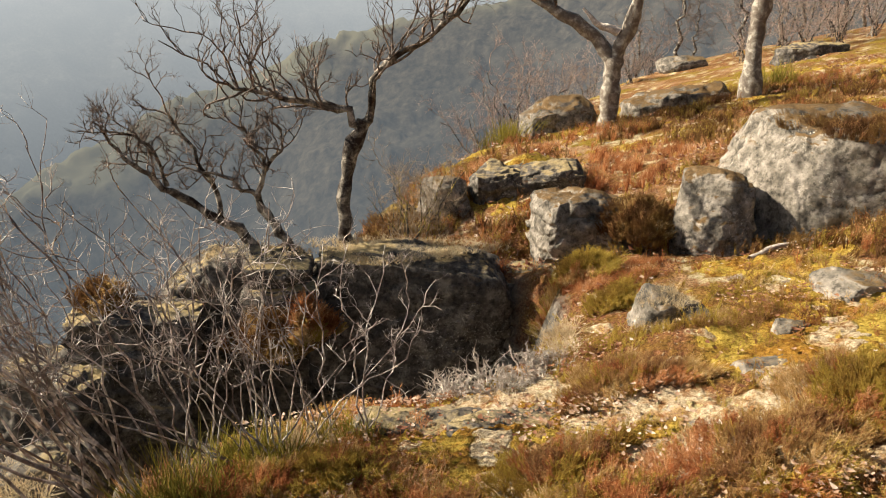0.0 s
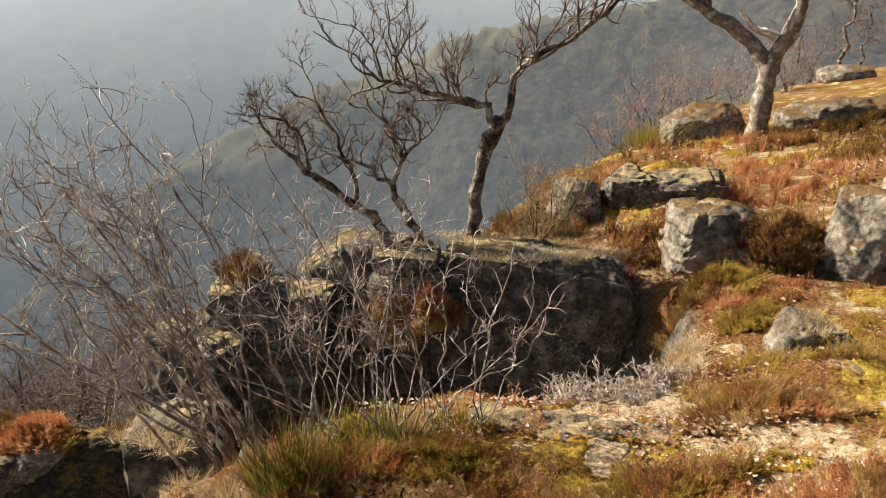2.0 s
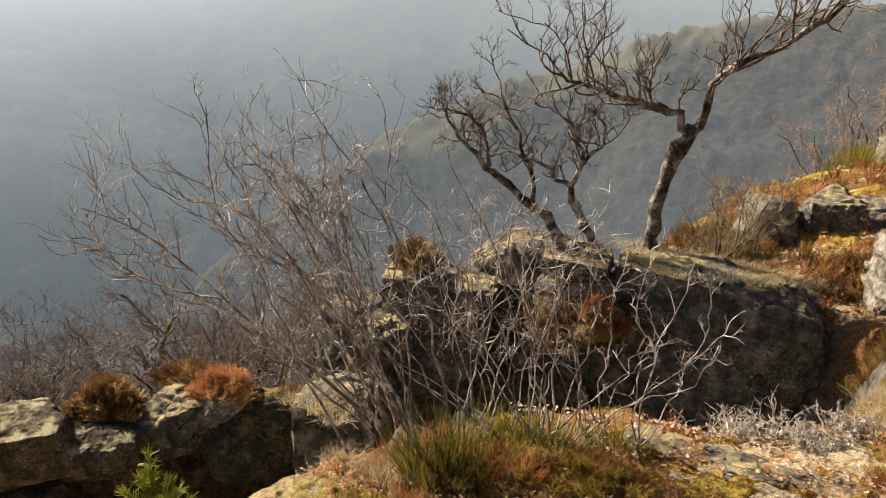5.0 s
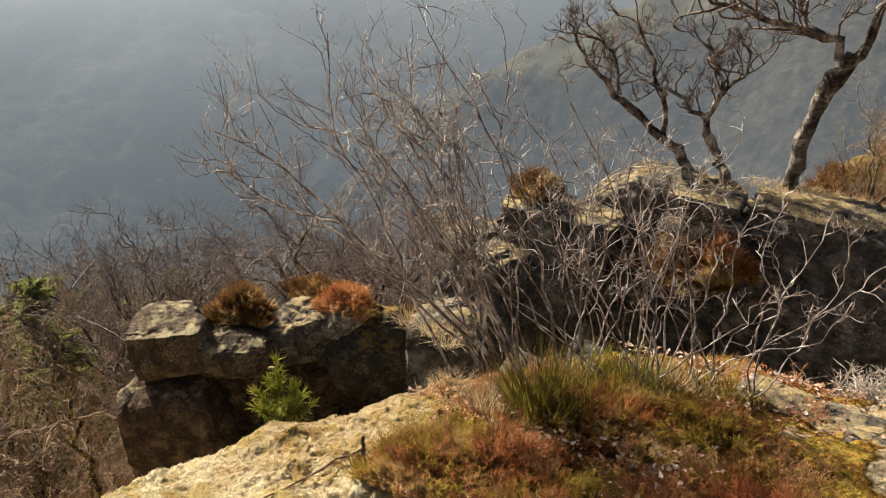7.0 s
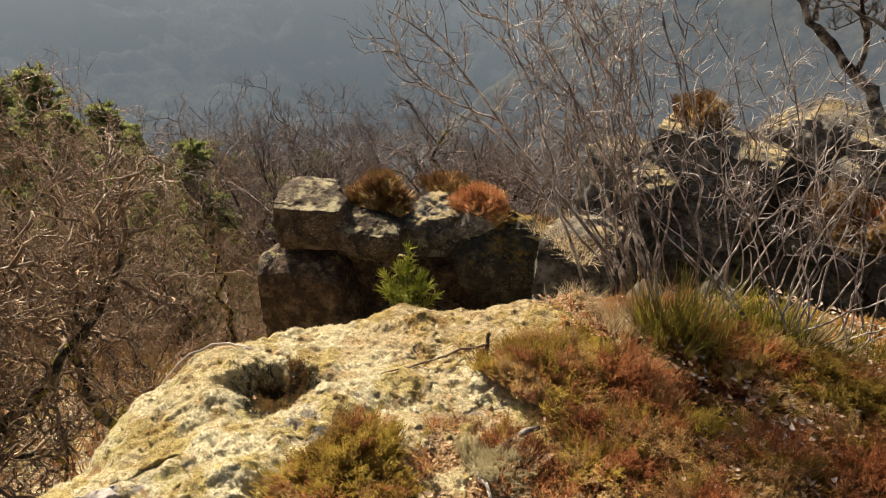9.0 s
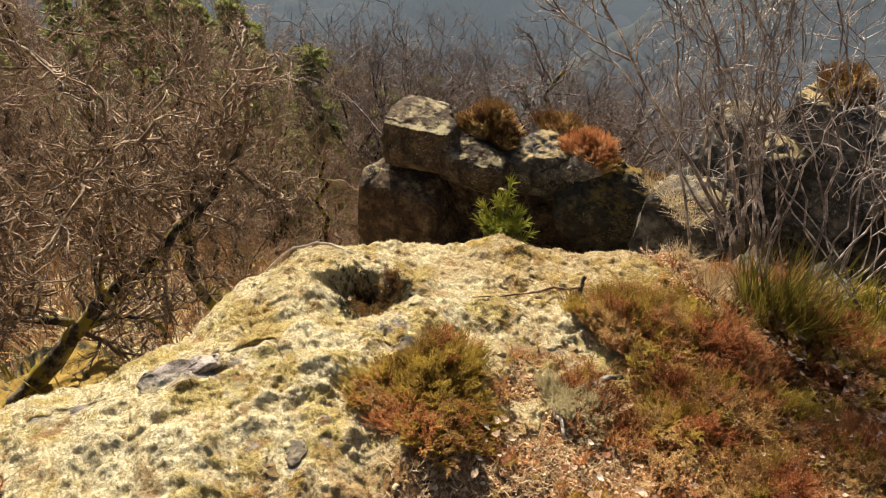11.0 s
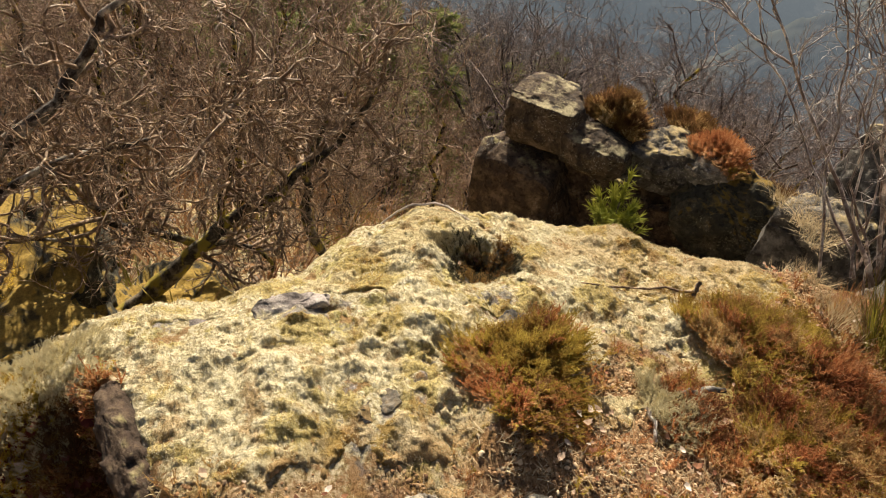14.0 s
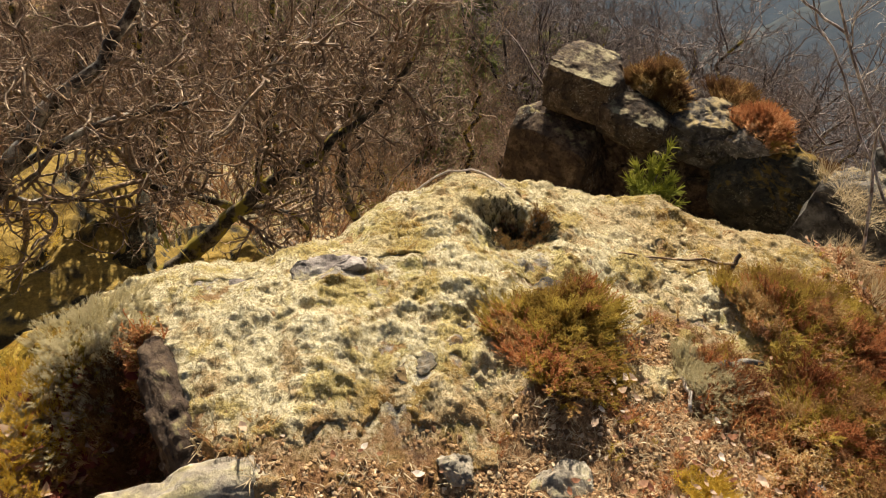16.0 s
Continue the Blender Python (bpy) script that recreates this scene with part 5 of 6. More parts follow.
def carpet():
    rng = np.random.default_rng(300)
    near = lambda x, y: heath_weight(x, y) * (np.hypot(x, y) < 4.6) * (np.hypot(x, y) > 0.9)
    mid = lambda x, y: heath_weight(x, y) * (np.hypot(x, y) >= 4.4) * (np.hypot(x, y) < 13)
    for k, (mat, name, n) in enumerate(((HEATHER, "heather_carpet", 5200), (HEATHER_RED, "rusty_heather_carpet", 5600), (HEATHER_GREEN, "olive_heather_carpet", 2200))):
        band = lambda x, y: near(x, y) * smooth(0.25, 0.6, 0.5 + 0.6 * fbm(x * 1.4, y * 1.4, 2.0 * k, 2, 130 + k))
        p = spread_points(rng, n, (-2.1, 4.0, -0.5, 4.6), band)
        stuff(name, "low brown heather covering the slope", "heather", sprig(5, 9, 1.0, 0.45, 0.16, seed=40 + k), p, rng.gamma(4, 0.008, len(p)) + 0.012, mat, rng)
        band = lambda x, y: mid(x, y) * smooth(0.25, 0.6, 0.5 + 0.6 * fbm(x * 0.9, y * 0.9, 2.0 * k, 2, 130 + k))
        p = spread_points(rng, int(0.8 * n), (-1.5, 10, 3.0, 13), band)
        stuff(name, "low brown heather covering the slope", "heather", sprig(6, 9, seed=45 + k), p, rng.uniform(0.06, 0.16, len(p)), HEATHER_DARK if k == 0 else mat, rng)
    leafy = lambda x, y: in_sight(x, y) * (edge_distance(x, y) < 0.0) * (0.12 + 0.88 * smooth(0.0, 0.6, fbm(x * 1.8, y * 1.8, 9.0, 3, 97))) * (1 - cover(x, y)[0]) * (1 - 0.85 * bump_at(x, y, -0.75, 0.6, 0.5, 0.5))
    p = spread_points(rng, 6000, (-2.0, 4.0, -0.5, 6.5), leafy)
    far = spread_points(rng, 4000, (-1.0, 9.0, 4.5, 14.0), leafy)
    stuff("dead_leaves", "curled dead leaves strewn over the far slope", "leaves", curled_leaf(4), far, rng.uniform(0.03, 0.07, len(far)), LEAF, rng, 0.05, 0.6)
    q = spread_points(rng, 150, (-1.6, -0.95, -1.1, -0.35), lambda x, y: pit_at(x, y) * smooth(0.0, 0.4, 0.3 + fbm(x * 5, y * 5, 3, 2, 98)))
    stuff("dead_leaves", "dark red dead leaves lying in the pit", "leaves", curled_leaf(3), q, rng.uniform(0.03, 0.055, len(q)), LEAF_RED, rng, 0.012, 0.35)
    stuff("dead_leaves", "curled dead oak leaves strewn over the heath", "leaves", curled_leaf(2), p, rng.gamma(4, 0.004, len(p)) + 0.004, LEAF, rng, 0.03, 0.6)
    pit = lambda x, y: bump_at(x, y, -1.2, -0.74, 0.3, 0.35) * pit_at(x, y)
    p = spread_points(rng, 120, (-2.0, -0.8, -1.6, -0.3), pit)
    stuff("dead_leaves", "brown dead leaves drifted into the pit", "leaves", curled_leaf(4), p, rng.uniform(0.03, 0.06, len(p)), LEAF, rng, 0.02, 0.8)
    among = lambda x, y: smooth(0.1, 0.5, fbm(x * 2.4, y * 2.4, 4.0, 3, 99)) * in_sight(x, y) * (1 - cover(x, y)[2])
    p = spread_points(rng, 1400, (-1.0, 1.8, 0.7, 2.9), among)
    stuff("dead_leaves", "pale curled leaves caught in the heather", "leaves", curled_leaf(6), p, rng.uniform(0.012, 0.032, len(p)), LEAF_PALE, rng, 0.06, 0.8)
    # moss tufts of the hollow, their dark brown adding to its painted shade
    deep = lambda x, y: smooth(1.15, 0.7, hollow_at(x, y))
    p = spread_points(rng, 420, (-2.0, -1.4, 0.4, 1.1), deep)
    stuff("shade_moss", "moss tufts darkened as shade in the hollow of the ledge", "moss", sprig(5, 6, 1.0, 0.7, 0.25, 48), p, rng.uniform(0.015, 0.035, len(p)), HEATHER_DARK, rng, 0.0, 0.3)
    soil = lambda x, y: cover(x, y)[2] * in_sight(x, y) * (np.hypot(x, y) < 4) * (edge_distance(x, y) < 0) * (1 - cover(x, y)[0])
    p = spread_points(rng, 8000, (-2.0, 2.0, -0.5, 3.4), soil)
    stuff("crumbs", "brown crumbs of bark and soil on the bare path", "litter", cushion(8), p, np.minimum(rng.gamma(2.0, 0.003, len(p)) + 0.003, 0.016), CRUMBS, rng, 0.0, 0.5)
    p = spread_points(rng, 1600, (-2.0, 3.0, -0.5, 4.0), soil)
    stuff("litter", "dry stalks and crumbs on the bare soil", "litter", blades(3, 6, 1.4, 0.05), p, rng.uniform(0.01, 0.03, len(p)), STRAW, rng, 0.0, 0.9)


CRUMBS = plant_material("soil_crumbs", [(0.0, (0.1, 0.05, 0.025)), (0.4, (0.3, 0.17, 0.08)), (0.75, (0.45, 0.29, 0.15)), (1.0, (0.7, 0.55, 0.36))], 0.0, spread=1.5)
LEAF_PALE = plant_material("pale_dead_leaves", [(0.0, (0.3, 0.17, 0.1)), (0.6, (0.44, 0.3, 0.2)), (1.0, (0.74, 0.64, 0.53))], 0.25, spread=1.4)
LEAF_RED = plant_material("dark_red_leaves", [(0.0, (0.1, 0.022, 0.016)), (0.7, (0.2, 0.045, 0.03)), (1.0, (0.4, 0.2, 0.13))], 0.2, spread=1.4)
carpet()


def bulges(x, y, size, seed):
    """Rounded cushions packed side by side, 0 to 1 high."""
    u = x / size + 0.4 * vnoise(x / size * 0.9, y / size * 0.9, 0.2, seed + 1)
    v = y / size + 0.4 * vnoise(x / size * 0.9, y / size * 0.9, 5.2, seed + 2)
    ci, cj = np.floor(u).astype(np.int64), np.floor(v).astype(np.int64)
    out = np.zeros(x.shape)
    for i in (-1, 0, 1):
        for j in (-1, 0, 1):
            a, b = ci + i, cj + j
            du, dv = u - a - 0.5 - 0.4 * hash3(a, b, 0, seed), v - b - 0.5 - 0.4 * hash3(a, b, 1, seed)
            wide = 0.75 + 0.25 * hash3(a, b, 2, seed)
            out = np.maximum(out, (0.65 + 0.35 * hash3(a, b, 3, seed)) * np.clip(1 - (du * du + dv * dv) / wide ** 2, 0, 1))
    return out


def crust(name, label, category, box, step, mask, thick, cells, material, seed, worn=None):
    """A mat that grows over the ground, thick where its mask is full, with a lumpy top and a ragged rim."""
    x, y = np.meshgrid(np.arange(box[0], box[1], step), np.arange(box[2], box[3], step), indexing="ij")
    x, y = x + step * 0.35 * vnoise(x * 91, y * 91, 0.1, seed), y + step * 0.35 * vnoise(x * 91, y * 91, 4.1, seed)
    m = mask(x, y)
    lump = sum(share * bulges(x, y, size, seed + 10 * k) for k, (size, share) in enumerate(cells))
    rag = fbm(x * 34, y * 34, 0.4, 3, seed + 5)
    m = smooth(0.2, 0.6, m + 0.22 * rag + 0.12 * (lump - 0.4))
    z = land(x, y) - 0.02 + m * (0.016 + thick * lump + 0.2 * thick * rag)
    nx, ny = x.shape
    k = np.arange(nx * ny).reshape(nx, ny)
    q = np.stack([k[:-1, :-1], k[1:, :-1], k[1:, 1:], k[:-1, 1:]], -1).reshape(-1, 4)
    q = q[(m.ravel()[q] > 0.03).any(1)]
    used, flat = np.unique(q, return_inverse=True)
    v = np.stack([x, y, z], -1).reshape(-1, 3)[used]
    ob = mesh_object(name, v, flat.reshape(-1, 4), material)
    floats(ob, "worn", worn(v[:, 0], v[:, 1]) if worn else np.zeros(len(v)))
    tagged(ob, label, category, kind="stuff")
    return v[m.ravel()[used] > 0.7]


def ledge_mask(x, y):
    bare = np.maximum.reduce([bump_at(x, y, -1.5, 0.08, 0.07, 0.14), bump_at(x, y, -1.49, 0.31, 0.05, 0.08), bump_at(x, y, -1.5, -0.2, 0.06, 0.15), 0.8 * bump_at(x, y, -1.32, 0.76, 0.08, 0.07),
                              bump_at(x, y, -1.06, 0.25, 0.05, 0.07), 0.7 * bump_at(x, y, -0.93, 0.15, 0.07, 0.1), 0.8 * bump_at(x, y, -1.95, 0.3, 0.12, 0.3)])
    return cover(x, y)[0] * (edge_distance(x, y) < 0.12) - 1.1 * bare - 0.5 * smooth(0.25, 0.6, fbm(x * 4.5, y * 4.5, 6.1, 3, 171))


def ledge_worn(x, y):
    return np.clip(smooth(-1.12, -0.88, x + 0.12 * fbm(x * 6, y * 6, 2.2, 3, 172)) + 0.5 * smooth(1.0, 1.5, y + 0.3 * fbm(x * 5, y * 5, 4.2, 3, 173)), 0, 0.9)


mat_top = crust("lichen_mat", "thick pale yellow lichen mat over the rock ledge", "lichen", (-2.15, -0.68, -0.6, 2.4), 0.0046, ledge_mask, 0.021, ((0.085, 0.35), (0.036, 0.45), (0.016, 0.35)), LICHEN_CRUST, 180, ledge_worn)
rng = np.random.default_rng(181)
mat_top = mat_top[rng.choice(len(mat_top), 22000, replace=False)]
tagged(scatter("lichen_sprigs", sprig(4, 3, 0.7, 0.8, 0.5, 9), mat_top, rng.uniform(0.004, 0.009, len(mat_top)), rng.uniform(0, 6.28, len(mat_top)), rng.normal(0, 0.2, (len(mat_top), 2)), LICHEN, rng),
       "tiny branched lichen tufts", "lichen", kind="stuff")
crust("lichen_mat", "pale lichen patches between heather on the slope", "lichen", (-0.68, 2.6, 0.9, 3.6), 0.012, lambda x, y: cover(x, y)[0] * (edge_distance(x, y) < 0), 0.018, ((0.07, 0.6), (0.03, 0.4)), HEATH_CRUST, 190)
crust("moss_mat", "mustard-yellow moss mats among the heather", "moss", (-0.8, 4.2, 0.9, 6.2), 0.016, lambda x, y: cover(x, y)[1] * (edge_distance(x, y) < 0) * in_sight(x, y), 0.022, ((0.1, 0.6), (0.045, 0.4)), MOSS_CRUST, 200)
crust("moss_mat", "mustard-yellow moss on the upper slope", "moss", (-0.5, 8.0, 6.2, 13.0), 0.045, lambda x, y: (0.25 + cover(x, y)[1]) * smooth(-0.1, 0.35, fbm(x * 1.7, y * 1.7, 2.6, 3, 206)) * (edge_distance(x, y) < 0) * in_sight(x, y), 0.05, ((0.3, 0.6), (0.12, 0.4)), MOSS_CRUST, 205)
crust("moss_mat", "mustard-yellow moss on the bank beside the pit", "moss", (-1.9, -1.0, -1.4, -0.3), 0.009, lambda x, y: cover(x, y)[1], 0.02, ((0.07, 0.6), (0.03, 0.4)), MOSS_CRUST, 210)


def clump(name, label, category, at, radii, tall, count, material, template, seed, size=(0.035, 0.085), lift=0.0, slope=0.55, ground=True, piece="branch"):
    """A bushy mound of sprigs: each leans outward from the middle."""
    rng = np.random.default_rng(seed)
    a, r = rng.uniform(0, 2 * math.pi, count), np.sqrt(rng.uniform(0, 1, count))
    wob = 1 + 0.25 * np.sin(3 * a + seed) + 0.12 * np.sin(7 * a + 2 * seed)
    u, v = np.cos(a) * r * wob, np.sin(a) * r * wob
    x, y = at[0] + u * radii[0], at[1] + v * radii[1]
    dome = tall * np.clip(1 - r ** 2, 0, 1) * rng.uniform(0.1, 1.0, count)
    z = (land(x, y) if ground else np.full(count, at[2])) + dome + lift
    base = thing(name, label, category, at)
    places, sizes, yaws = np.column_stack([x, y, z]) - np.asarray(at), rng.uniform(*size, count), rng.uniform(0, 2 * math.pi, count)
    leans = np.column_stack([u, v]) * slope + rng.normal(0, 0.25, (count, 2))
    kin = [material] * 3 + {HEATHER: [HEATHER_RED, HEATHER_GREEN], HEATHER_RED: [HEATHER, HEATHER_GREEN], HEATHER_GREEN: [HEATHER, HEATHER_RED], HEATHER_DARK: [HEATHER_DARK, HEATHER]}.get(material, [material] * 2)
    patch = fbm(x * 9, y * 9, seed, 2, 140) * 2.4 + rng.normal(0, 0.3, count)
    sector = np.digitize(patch, [-0.9, -0.3, 0.3, 0.9])
    for k in range(5):
        s = sector == k
        if s.any():
            tagged(scatter(piece, template, places[s], sizes[s], yaws[s], leans[s], kin[(k + 3) % 5], rng, base), kind="stuff")
    return base


HEATHER_YELLOW = plant_material("yellow_sprigs", [(0.0, (0.4, 0.25, 0.03)), (1.0, (0.75, 0.55, 0.1))], 0.45)
HEATHER_PALE = plant_material("pale_sprigs", [(0.0, (0.4, 0.33, 0.17)), (1.0, (0.65, 0.58, 0.38))], 0.4)
HS = sprig(6, 12, seed=70)


def heather(at, radii, tall, count, material, seed, label="bushy brown heather clump on the ledge", **kw):
    z = height(*at) if len(at) == 2 else at[2]
    return clump("heather_clump", label, "heather", (at[0], at[1], z), radii, tall, int(count * 1.7), material, HS, seed, ground=len(at) == 2, **kw)


heather((-1.13, 0.71), (0.17, 0.17), 0.09, 560, HEATHER_GREEN, 1, "round olive and rust heather clump on pale lichen")
# moss kept near-black, so that its colour carries the shade of the hollow
MOSS_SHADE = plant_material("shade_toned_moss_sprigs", [(0.0, (0.022, 0.02, 0.01)), (0.6, (0.07, 0.06, 0.03)), (1.0, (0.2, 0.17, 0.09))], 0.1)
heather((-1.68, 0.77), (0.1, 0.14), 0.025, 300, MOSS_SHADE, 54, "moss toned near-black as shade in the hollow of the lichened ledge", size=(0.014, 0.032))
heather((-1.04, 0.65), (0.12, 0.12), 0.06, 200, HEATHER_RED, 2, "rusty side of a heather clump on pale lichen")
heather((-1.16, 1.6), (0.2, 0.22), 0.08, 520, HEATHER_GREEN, 3, "olive heather clump at the brow")
heather((-1.02, 1.72), (0.3, 0.22), 0.08, 520, HEATHER_RED, 4, "rusty heather clump at the brow")
heather((-0.74, 1.45), (0.2, 0.2), 0.07, 480, HEATHER, 5, "brown heather clump beside the bare path")
heather((-0.72, 1.66), (0.28, 0.22), 0.08, 480, HEATHER_GREEN, 6, "olive heather clump below the shrub")
heather((-0.42, 1.42), (0.22, 0.18), 0.05, 380, HEATHER, 7, "brown heather clump beside the bare path")
heather((-0.38, 1.75), (0.22, 0.2), 0.05, 300, HEATHER, 8, "brown heather clump on the slope")
heather((-0.12, 1.98), (0.24, 0.2), 0.05, 380, HEATHER_RED, 51, "rusty heather clump on the slope")
heather((-0.12, 1.5), (0.24, 0.16), 0.06, 380, HEATHER, 52, "brown heather clump on the slope")
heather((0.2, 1.72), (0.22, 0.16), 0.06, 340, HEATHER_GREEN, 53, "olive heather clump on the slope")
heather((-0.42, 2.3), (0.22, 0.14), 0.09, 320, HEATHER_GREEN, 9, "olive heather clump on the rim of the hollow")
heather((-0.75, 2.2), (0.3, 0.2), 0.09, 420, HEATHER_RED, 10, "rusty heather under the grey shrub")
heather((0.45, 2.15), (0.26, 0.2), 0.08, 420, HEATHER_GREEN, 11, "olive heather clump on the slope")
heather((0.55, 1.85), (0.3, 0.2), 0.08, 460, HEATHER_RED, 12, "rusty heather clump on the slope")
heather((1.1, 2.0), (0.34, 0.24), 0.08, 520, HEATHER, 13, "brown heather clump on the slope")
heather((1.55, 2.25), (0.3, 0.22), 0.1, 460, HEATHER_GREEN, 14, "olive heather clump on the slope")
heather((0.8, 2.75), (0.3, 0.16), 0.07, 380, HEATHER, 15, "brown heather clump on the slope")
heather((1.0, 3.75), (0.16, 0.12), 0.07, 200, HEATHER_GREEN, 16, "small olive heather clump above the hollow")
heather((0.9, 4.35), (0.22, 0.16), 0.1, 260, HEATHER_GREEN, 17, "olive broom clump above the hollow", size=(0.07, 0.13))
heather((-1.1, 4.2, -0.66), (0.25, 0.13), 0.3, 620, HEATHER_DARK, 18, "brown heather growing from the rock face", size=(0.06, 0.12))
heather((-0.9, 4.22, -0.55), (0.17, 0.11), 0.28, 420, HEATHER_RED, 19, "rusty heather growing from the rock face", size=(0.06, 0.11))
heather((-4.02, 2.96, -1.38), (0.22, 0.18), 0.2, 620, HEATHER_DARK, 20, "dark brown heather on top of the rock tower", size=(0.07, 0.12))
heather((-3.36, 3.44, -1.32), (0.18, 0.14), 0.16, 380, HEATHER_RED, 21, "rust-red heather on top of the rock tower", size=(0.07, 0.12))
heather((-3.75, 3.5, -1.4), (0.25, 0.15), 0.14, 240, HEATHER_DARK, 22, "rust-red heather behind the rock tower", size=(0.07, 0.12))
heather((-3.0, 3.85, -1.6), (0.24, 0.2), 0.12, 300, HEATHER_DARK, 23, "brown heather in the gap", size=(0.08, 0.14))
heather((-2.16, 4.15, -0.34), (0.12, 0.1), 0.12, 260, HEATHER_DARK, 24, "upright brown heather on the end of the outcrop", size=(0.09, 0.18), slope=0.25)
heather((1.42, 4.98, -0.1), (0.28, 0.24), 0.24, 620, HEATHER_DARK, 25, "dark heather over the squat rock", size=(0.08, 0.14))
heather((-0.3, 5.35), (0.4, 0.2), 0.06, 260, HEATHER_DARK, 26, "rusty heather behind the outcrop", size=(0.06, 0.12))
heather((-0.45, 6.2), (0.3, 0.4), 0.1, 320, HEATHER_DARK, 27, "brown heather at the brow of the slope", size=(0.08, 0.16))


heather((-0.62, 0.92), (0.07, 0.06), 0.03, 90, HEATHER_YELLOW, 28, "bright yellow tuft among the heather", size=(0.03, 0.06))
heather((-0.95, 1.12), (0.12, 0.08), 0.03, 120, HEATHER_PALE, 29, "pale grey-green tuft beside the bare path", size=(0.03, 0.06))
heather((-1.45, -0.62), (0.22, 0.18), 0.03, 380, HEATHER_PALE, 34, "tan moss and dead grass on the bank beside the pit", size=(0.02, 0.045))
heather((-1.32, -0.8), (0.2, 0.2), 0.03, 360, HEATHER_YELLOW, 35, "yellow moss tufts on the bank beside the pit", size=(0.02, 0.04))
heather((-1.22, -0.55), (0.14, 0.1), 0.03, 200, HEATHER_DARK, 36, "dark heather hanging into the pit", size=(0.03, 0.06))
heather((-1.15, -0.86), (0.2, 0.2), 0.02, 260, HEATHER_YELLOW, 33, "yellow moss tufts in the pit", size=(0.02, 0.04))


heather((3.05, 4.95, 0.66), (0.6, 0.42), 0.06, 620, HEATHER_DARK, 32, "brown heather on top of the big boulder", size=(0.05, 0.1))


IVY = plant_material("ivy_leaves", [(0.0, (0.025, 0.035, 0.01)), (0.5, (0.07, 0.085, 0.02)), (0.85, (0.18, 0.18, 0.05)), (1.0, (0.4, 0.34, 0.12))], 0.25, spread=1.2)
clump("ivy", "dark green ivy hanging over the mossed boulder", "ivy", (-2.66, -1.2, -2.12), (0.36, 0.62), 0.42, 1400, IVY, curled_leaf(21), 341, size=(0.03, 0.065), ground=False, piece="leaf")
clump("ivy", "dark green ivy at the foot of the mossed boulder", "ivy", (-2.6, -0.6, -2.15), (0.35, 0.4), 0.35, 700, IVY, curled_leaf(22), 342, size=(0.03, 0.06), ground=False, piece="leaf")
heather((-3.1, -1.3, -1.28), (0.5, 0.45), 0.06, 420, HEATHER_YELLOW, 31, "orange-yellow moss tufts on the mossed boulder", size=(0.03, 0.06))


def broom(at, tall, count, material, seed, label, name="broom_tuft", template=None, radii=(0.12, 0.1), category="broom"):
    z = height(at[0], at[1]) if len(at) == 2 else at[2]
    return clump(name, label, category, (at[0], at[1], z), radii, 0.02, count, material, template if template is not None else blades(7, seed, 0.4, 0.012), seed, size=(tall * 0.6, tall), slope=0.3, ground=len(at) == 2, piece="tuft")


broom((-0.98, 2.15), 0.32, 110, BROOM, 31, "green-stemmed broom tuft below the grey shrub", template=blades(6, 31, 0.55, 0.007), radii=(0.15, 0.1))
broom((-0.72, 2.42), 0.2, 50, BROOM, 32, "green-stemmed broom tuft below the grey shrub", radii=(0.14, 0.1))
broom((-1.1, 2.42), 0.17, 40, BRACKEN, 43, "brown dead stalks at the foot of the grey shrub", radii=(0.18, 0.1))
broom((-0.86, 2.54), 0.2, 60, BROOM, 44, "green-stemmed broom tuft at the foot of the grey shrub", radii=(0.16, 0.08))
broom((-1.24, 2.26), 0.14, 34, BRACKEN, 45, "brown dead stalks at the foot of the grey shrub", radii=(0.14, 0.1))
broom((-0.63, 2.58), 0.16, 50, STRAW, 46, "dry grass tuft on the rim", "grass_tuft", radii=(0.14, 0.07), category="grass")
broom((-0.42, 2.62), 0.17, 40, BROOM, 33, "small green broom tuft on the rim", radii=(0.14, 0.07))
broom((-1.2, 2.1), 0.13, 50, STRAW, 34, "dry grass tuft below the grey shrub", "grass_tuft", category="grass")
broom((1.14, 3.36, 0.09), 0.07, 90, STRAW, 35, "bleached dry grass tuft on the slope", "grass_tuft", blades(9, 35, 1.6, 0.012), (0.13, 0.12), "grass")
broom((1.04, 3.26), 0.07, 50, STRAW, 36, "bleached dry grass tuft on the slope", "grass_tuft", blades(9, 36, 1.6, 0.012), (0.09, 0.1), "grass")
broom((0.62, 3.42), 0.09, 90, STRAW, 37, "bleached grass hanging on the rim of the hollow", "grass_tuft", blades(9, 37, 1.8, 0.016), (0.08, 0.22), "grass")
broom((-1.5, 2.15), 0.07, 60, STRAW, 38, "dry grass along the brow of the ledge", "grass_tuft", blades(9, 38, 1.3, 0.012), (0.22, 0.08), "grass")
broom(brow_grass, 0.16, 70, STRAW, 41, "dry grass on the upright grey rock", "grass_tuft", blades(9, 41, 1.4, 0.012), (0.2, 0.16), "grass")
broom((0.94, 11.2), 0.5, 50, BROOM, 39, "green broom at the brow of the slope", radii=(0.5, 0.2))
broom((5.2, 11.5), 0.5, 40, BROOM, 40, "green broom beside a tree", radii=(0.5, 0.2))


